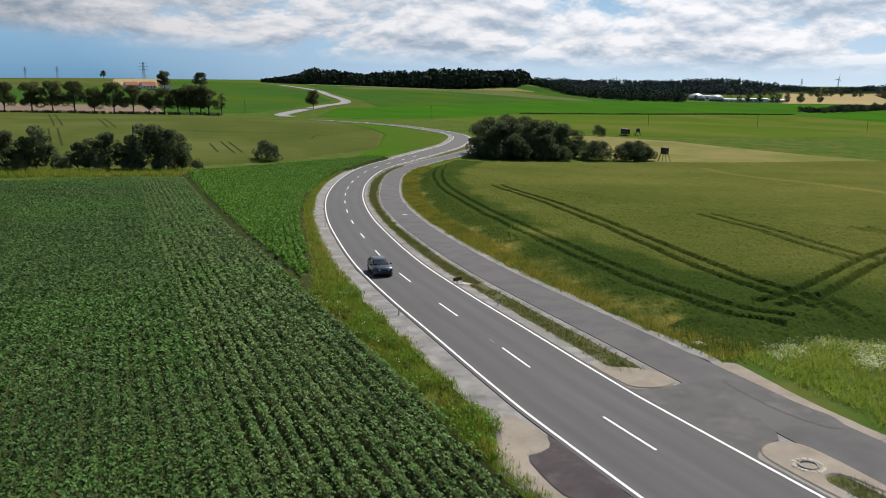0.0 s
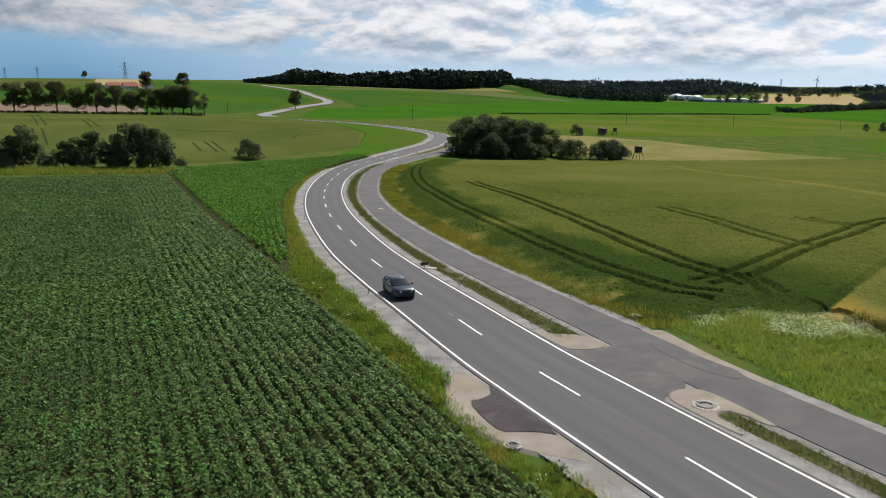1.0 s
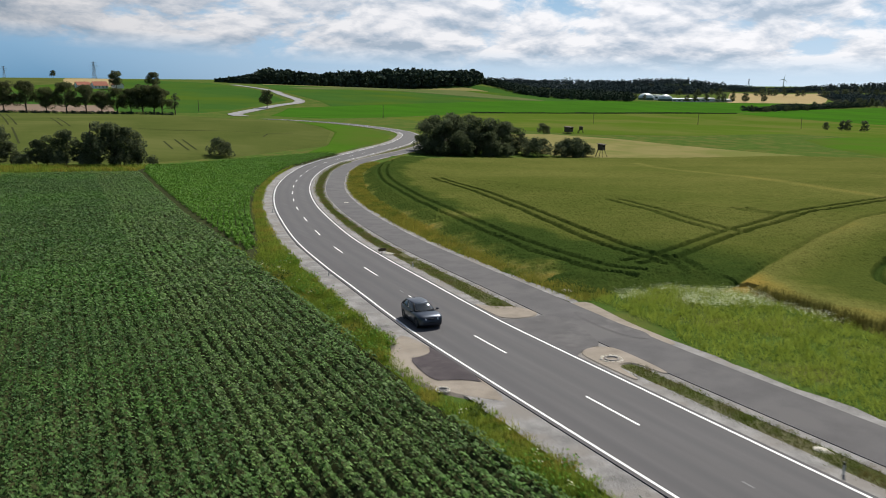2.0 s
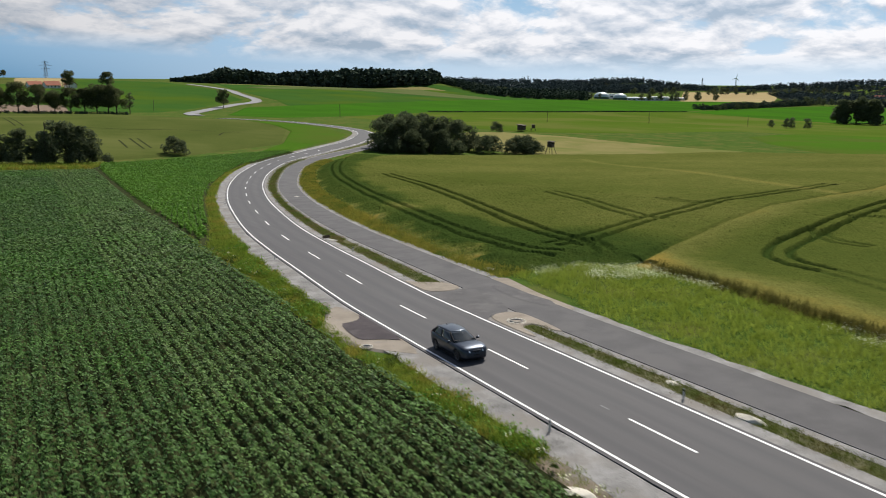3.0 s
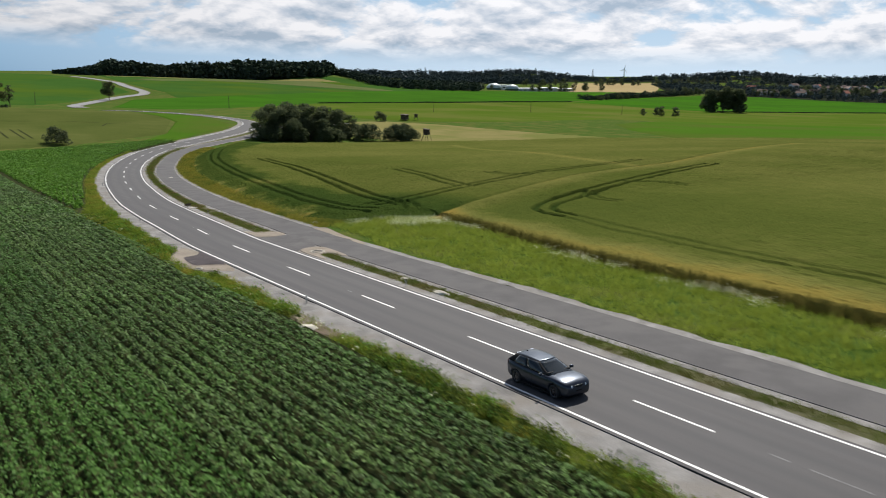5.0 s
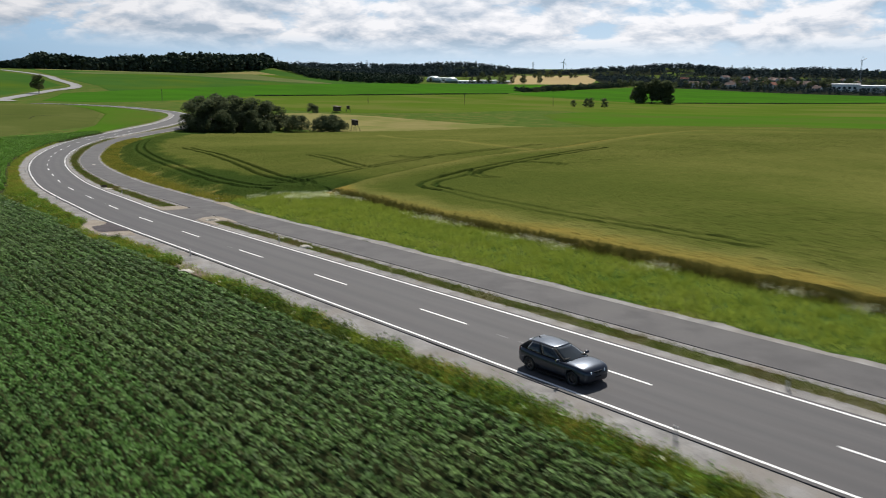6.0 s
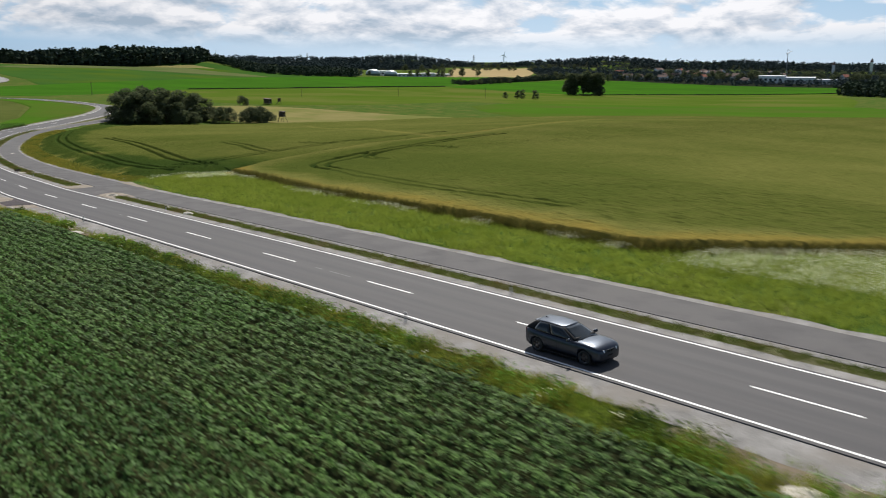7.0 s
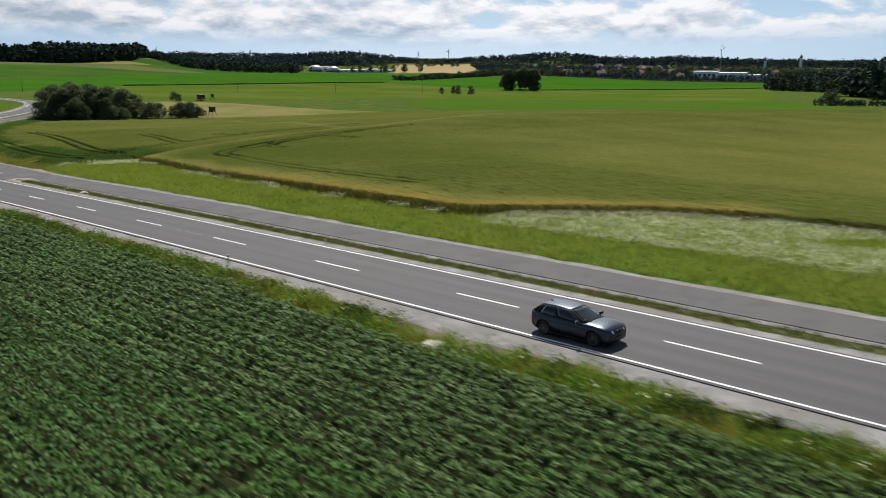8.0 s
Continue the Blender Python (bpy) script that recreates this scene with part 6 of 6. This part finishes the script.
def dome(x, y, r, label):
    thing = new("biogas_tank")
    thing.matrix_basis = pose(x, y, gz(x, y))
    bm = bmesh.new()
    n = 28
    prof = [(r, -1.0), (r, 4.0)]
    rings = [[bm.verts.new((math.cos(2 * math.pi * i / n) * a, math.sin(2 * math.pi * i / n) * a, z)) for i in range(n)] for a, z in prof]
    for i in range(n):
        bm.faces.new((rings[0][i], rings[0][(i + 1) % n], rings[1][(i + 1) % n], rings[1][i]))
    part("tank_wall", bm, GREEN_SHEET, thing, "green sheet wall")
    bm = bmesh.new()
    rings = [[bm.verts.new((math.cos(2 * math.pi * i / n) * r * 1.02 * math.cos(a), math.sin(2 * math.pi * i / n) * r * 1.02 * math.cos(a), 3.8 + r * 0.62 * math.sin(a))) for i in range(n)] for a in lin(0, 1.45, 9)]
    for a, b in zip(rings, rings[1:]):
        for i in range(n):
            bm.faces.new((a[i], a[(i + 1) % n], b[(i + 1) % n], b[i]))
    bm.faces.new(rings[-1])
    part("dome", bm, DOME, thing, "pale membrane dome", True)
    tagged(thing, label, "biogas tank", "biogas tanks")


dome(911, 1116, 13, "round biogas tank with a pale domed roof")
dome(937, 1098, 12, "round biogas tank with a pale domed roof")


def shed(x, y, w, d, h, turn, label):
    thing = new("shed")
    thing.matrix_basis = pose(x, y, gz(x, y) - 1, 0, 0, turn)
    bm = bmesh.new()
    solid(bm, (w, d, h + 1), (0, 0, (h + 1) / 2))
    part("wall", bm, PLASTER, thing, "white panel walls")
    bm = bmesh.new()
    solid(bm, (w + 1, d + 1, 0.5), (0, 0, h + 1.2), (3, 0, 0))
    part("roof", bm, STEEL, thing, "flat metal roof")
    for i in range(int(w / 8)):
        bm = bmesh.new()
        solid(bm, (4.5, 0.2, h * 0.3), (-w / 2 + 4 + 8 * i, -d / 2, h * 0.6))
        part("window", bm, PANE, thing)
    tagged(thing, label, "shed", "farm and works buildings")


for x_, y_, w_, d_, h_ in ((965, 1082, 40, 16, 5), (990, 1060, 30, 14, 6), (1015, 1050, 36, 14, 4), (885, 1128, 16, 12, 6), (940, 1135, 26, 12, 8)):
    shed(x_, y_, w_, d_, h_, -40, "long low white farm building by the biogas tanks")
for x_, y_, w_, d_, h_ in ((1450, 592, 64, 26, 11), (1464, 556, 56, 26, 8), (1430, 626, 44, 18, 13)):
    shed(x_, y_, w_, d_, h_, -66, "large white works building on the town's edge")
shed(1037, 1592, 22, 12, 9, -35, "white hall among the far woods")


def town():
    rng = random.Random(11)
    for i in range(46):
        az = radians(rng.uniform(56.5, 64) if i % 4 else rng.uniform(54, 74))
        d = rng.uniform(1560, 1920)
        x, y = -8 + d * math.sin(az), -84 + d * math.cos(az)
        house(x, y, rng.uniform(11, 17), rng.uniform(9, 12), rng.uniform(5, 7.5), rng.uniform(3.5, 5), rng.uniform(0, 180), rng.choice((TILE, TILE_DARK, TILE_DARK, TILE_DARK, TILE_DARK, TILE_DARK, TILE_DARK)), "white town house with a tiled roof", "town houses")


town()


def tower(x, y, h, w, spire, label):
    thing = new("church_tower")
    thing.matrix_basis = pose(x, y, gz(x, y) - 1, 0, 0, 20)
    bm = bmesh.new()
    solid(bm, (w, w, h), (0, 0, h / 2))
    part("wall", bm, PLASTER, thing, "pale plaster tower walls")
    bm = bmesh.new()
    bmesh.ops.create_cone(bm, cap_ends=True, segments=8, radius1=w * 0.72, radius2=0.15, depth=spire, matrix=Matrix.Translation((0, 0, h + spire / 2)))
    part("spire", bm, TILE_DARK, thing, "dark pointed spire")
    bm = bmesh.new()
    solid(bm, (1.2, 0.2, 2.4), (0, -w / 2, h * 0.8))
    part("window", bm, PANE, thing)
    tagged(thing, label, "church tower", "church towers")


for az_, d_, h_, s_ in ((69.4, 2000, 24, 9), (67.3, 1950, 20, 8), (75.5, 1950, 22, 9)):
    tower(-8 + d_ * math.sin(radians(az_)), -84 + d_ * math.cos(radians(az_)), h_, 5.5, s_, "pale church tower with a dark spire")


def beam(bm, a, b, r):
    a, b = Vector(a), Vector(b)
    m = look((a + b) / 2, b)
    made = bmesh.ops.create_cube(bm, size=1.0, matrix=m @ Matrix.Diagonal((r, r, (b - a).length, 1)))


def pylon(x, y, h, turn):
    thing = new("power_pylon")
    thing.matrix_basis = pose(x, y, gz(x, y), 0, 0, turn)
    bm = bmesh.new()
    w = h * 0.085

    def corner(i, z):
        k = w * (1 - 0.82 * z / h)
        return ((-1, 1, 1, -1)[i] * k, (-1, -1, 1, 1)[i] * k, z)

    levels = [h * v for v in (0, 0.18, 0.34, 0.48, 0.6, 0.7, 0.8, 0.9, 1.0)]
    for i in range(4):
        beam(bm, corner(i, 0), corner(i, h), 0.32)
    for a, b in zip(levels, levels[1:]):
        for i in range(4):
            beam(bm, corner(i, a), corner((i + 1) % 4, b), 0.18)
            beam(bm, corner((i + 1) % 4, a), corner(i, b), 0.18)
    part("mast", bm, STEEL, thing, "lattice steel mast")
    for z, span in ((0.66, 0.20), (0.80, 0.27), (0.93, 0.17)):
        bm = bmesh.new()
        for y_ in (-0.3, 0.3):
            beam(bm, (-h * span, y_, h * z), (h * span, y_, h * z), 0.28)
            for s in (-1, 1):
                beam(bm, (0, y_, h * (z + 0.05)), (s * h * span, y_, h * z), 0.2)
        part("crossarm", bm, STEEL, thing, "lattice cross-arm")
    tagged(thing, "grey lattice power pylon on the skyline", "power pylon", "power pylons")


for az_, d_, h_ in ((2.3, 1750, 44), (-2.8, 3000, 40), (-4.6, 3400, 40), (19.6, 2600, 40), (33.9, 3200, 45), (45.5, 3000, 50)):
    pylon(d_ * math.sin(radians(az_)), d_ * math.cos(radians(az_)), h_, 25)


def turbine(x, y, h, blade, turn):
    thing = new("wind_turbine")
    thing.matrix_basis = pose(x, y, gz(x, y), 0, 0, turn)
    bm = bmesh.new()
    bmesh.ops.create_cone(bm, cap_ends=True, segments=14, radius1=2.4, radius2=1.3, depth=h, matrix=Matrix.Translation((0, 0, h / 2)))
    part("mast", bm, PLASTER, thing, "white tapered mast")
    bm = bmesh.new()
    solid(bm, (3, 8, 3.2), (0, 1, h + 1), bevel=0.6)
    part("nacelle", bm, PLASTER, thing)
    for i in range(3):
        bm = bmesh.new()
        a = radians(15 + 120 * i)
        made = bmesh.ops.create_cone(bm, cap_ends=True, segments=8, radius1=1.5, radius2=0.2, depth=blade, matrix=pose(0, -3.2, h + 1, 0, math.degrees(a), 0) @ Matrix.Translation((0, 0, blade / 2)) @ Matrix.Diagonal((1, 0.3, 1, 1)))
        part("blade", bm, PLASTER, thing)
    tagged(thing, "white wind turbine on the skyline", "wind turbine", "wind turbines")


for az_, d_, h_ in ((47.6, 3000, 50), (27.8, 3200, 40)):
    turbine(d_ * math.sin(radians(az_)), d_ * math.cos(radians(az_)), h_, 15, -45)


def crane(x, y, h, reach, turn):
    thing = new("tower_crane")
    thing.matrix_basis = pose(x, y, gz(x, y), 0, 0, turn)
    bm = bmesh.new()
    beam(bm, (0, 0, 0), (0, 0, h), 1.2)
    part("mast", bm, STEEL, thing)
    bm = bmesh.new()
    beam(bm, (-reach * 0.3, 0, h - 2), (reach, 0, h + 4), 1.0)
    beam(bm, (0, 0, h + 8), (reach * 0.7, 0, h + 2), 0.3)
    beam(bm, (0, 0, h + 8), (-reach * 0.3, 0, h - 2), 0.3)
    part("jib", bm, STEEL, thing)
    tagged(thing, "tower crane over the town", "crane")


crane(-8 + 1900 * math.sin(radians(64.6)), -84 + 1900 * math.cos(radians(64.6)), 46, 30, 10)


def far_trees():
    """Scattered trees and tree lines before the town and the farm."""
    rng = random.Random(21)
    kinds = [tree_meshes(70 + i, 13, 5.2, 1.5, 420, 1.6, "round") for i in range(3)]

    def row(a, b, n, size, label, group, wobble=6):
        for i in range(n):
            u = (i + rng.uniform(-0.3, 0.3)) / max(1, n - 1)
            x, y = a[0] + (b[0] - a[0]) * u + rng.uniform(-wobble, wobble), a[1] + (b[1] - a[1]) * u + rng.uniform(-wobble, wobble)
            plant_tree("far_tree", kinds[rng.randrange(3)], x, y, label, "tree", group, rng.uniform(0, 360), size * rng.uniform(0.75, 1.25), 0.3)

    row((735, 705), (968, 805), 34, 0.5, "dark tree in a line across the valley", "valley trees", 12)
    row((960, 815), (1140, 870), 26, 0.6, "dark tree in a line across the valley", "valley trees", 12)
    row((950, 1060), (1050, 1000), 9, 1.1, "round dark tree by the biogas farm", "farm trees", 8)
    row((1060, 1230), (1500, 1120), 24, 1.0, "round tree along a far lane", "lane trees", 20)
    row((486, 392), (500, 372), 4, 0.55, "small dark shrub in the valley meadow", "valley shrubs", 3)
    row((1120, 860), (1480, 690), 60, 0.9, "dark tree on the town's edge", "town trees", 35)
    row((1380, 800), (1700, 560), 60, 1.1, "dark tree among the town houses", "town trees", 60)
    row((1450, 640), (1560, 480), 26, 1.1, "dark tree on the town's edge", "town trees", 30)
    row((600, 1010), (800, 960), 20, 0.7, "dark tree at the wood's foot", "wood edge trees", 20)


far_trees()


# ---- motions ----
CAR_ROWS = [0, 0.25, 0.5, 0.75, 1, 1.25, 1.5, 1.75, 2, 2.25, 2.5, 2.75, 3, 3.5, 4, 4.5, 5, 5.5, 6, 6.5, 7, 7.5, 8]


def car_pose(t):
    """The car keeps to the middle of its lane."""
    q, n, k = road_line
    y = 65.22 - 16.214 * t - 0.0058 * t * t + float(np.interp(t, [0, 1, 2.5, 4, 5, 6, 7, 8], [0.4, 0.3, -0.05, -0.35, -0.45, -0.45, -0.22, 0.0]))
    s = np.interp(y, q[:, 1], k)

    def lane(u):
        p = np.array([np.interp(u, k, q[:, 0]), np.interp(u, k, q[:, 1])])
        m = np.array([np.interp(u, k, n[:, 0]), np.interp(u, k, n[:, 1])])
        xy = p - m * float(np.interp(p[1], [20, 50], [1.79, 1.66]))
        return Vector((xy[0], xy[1], float(ground(xy[0], xy[1])) + 0.10))

    here, ahead, behind = lane(s), lane(s - 1.35), lane(s + 1.35)
    way = (ahead - behind).normalized()
    right = way.cross(Vector((0, 0, 1))).normalized()
    up = right.cross(way)
    m = Matrix((right, way, up)).transposed().to_4x4()
    m.translation = (ahead + behind) / 2
    return m, s


def motions():
    walk(car, [(t, car_pose(t)[0]) for t in CAR_ROWS])
    steps = [i / 30 for i in range(0, 241)]
    for wheel, place in car_wheels:
        walk(wheel, [(t, Matrix.Translation(place) @ Matrix.Rotation(-radians(86.0) * 30 * t, 4, "X")) for t in steps])


motions()
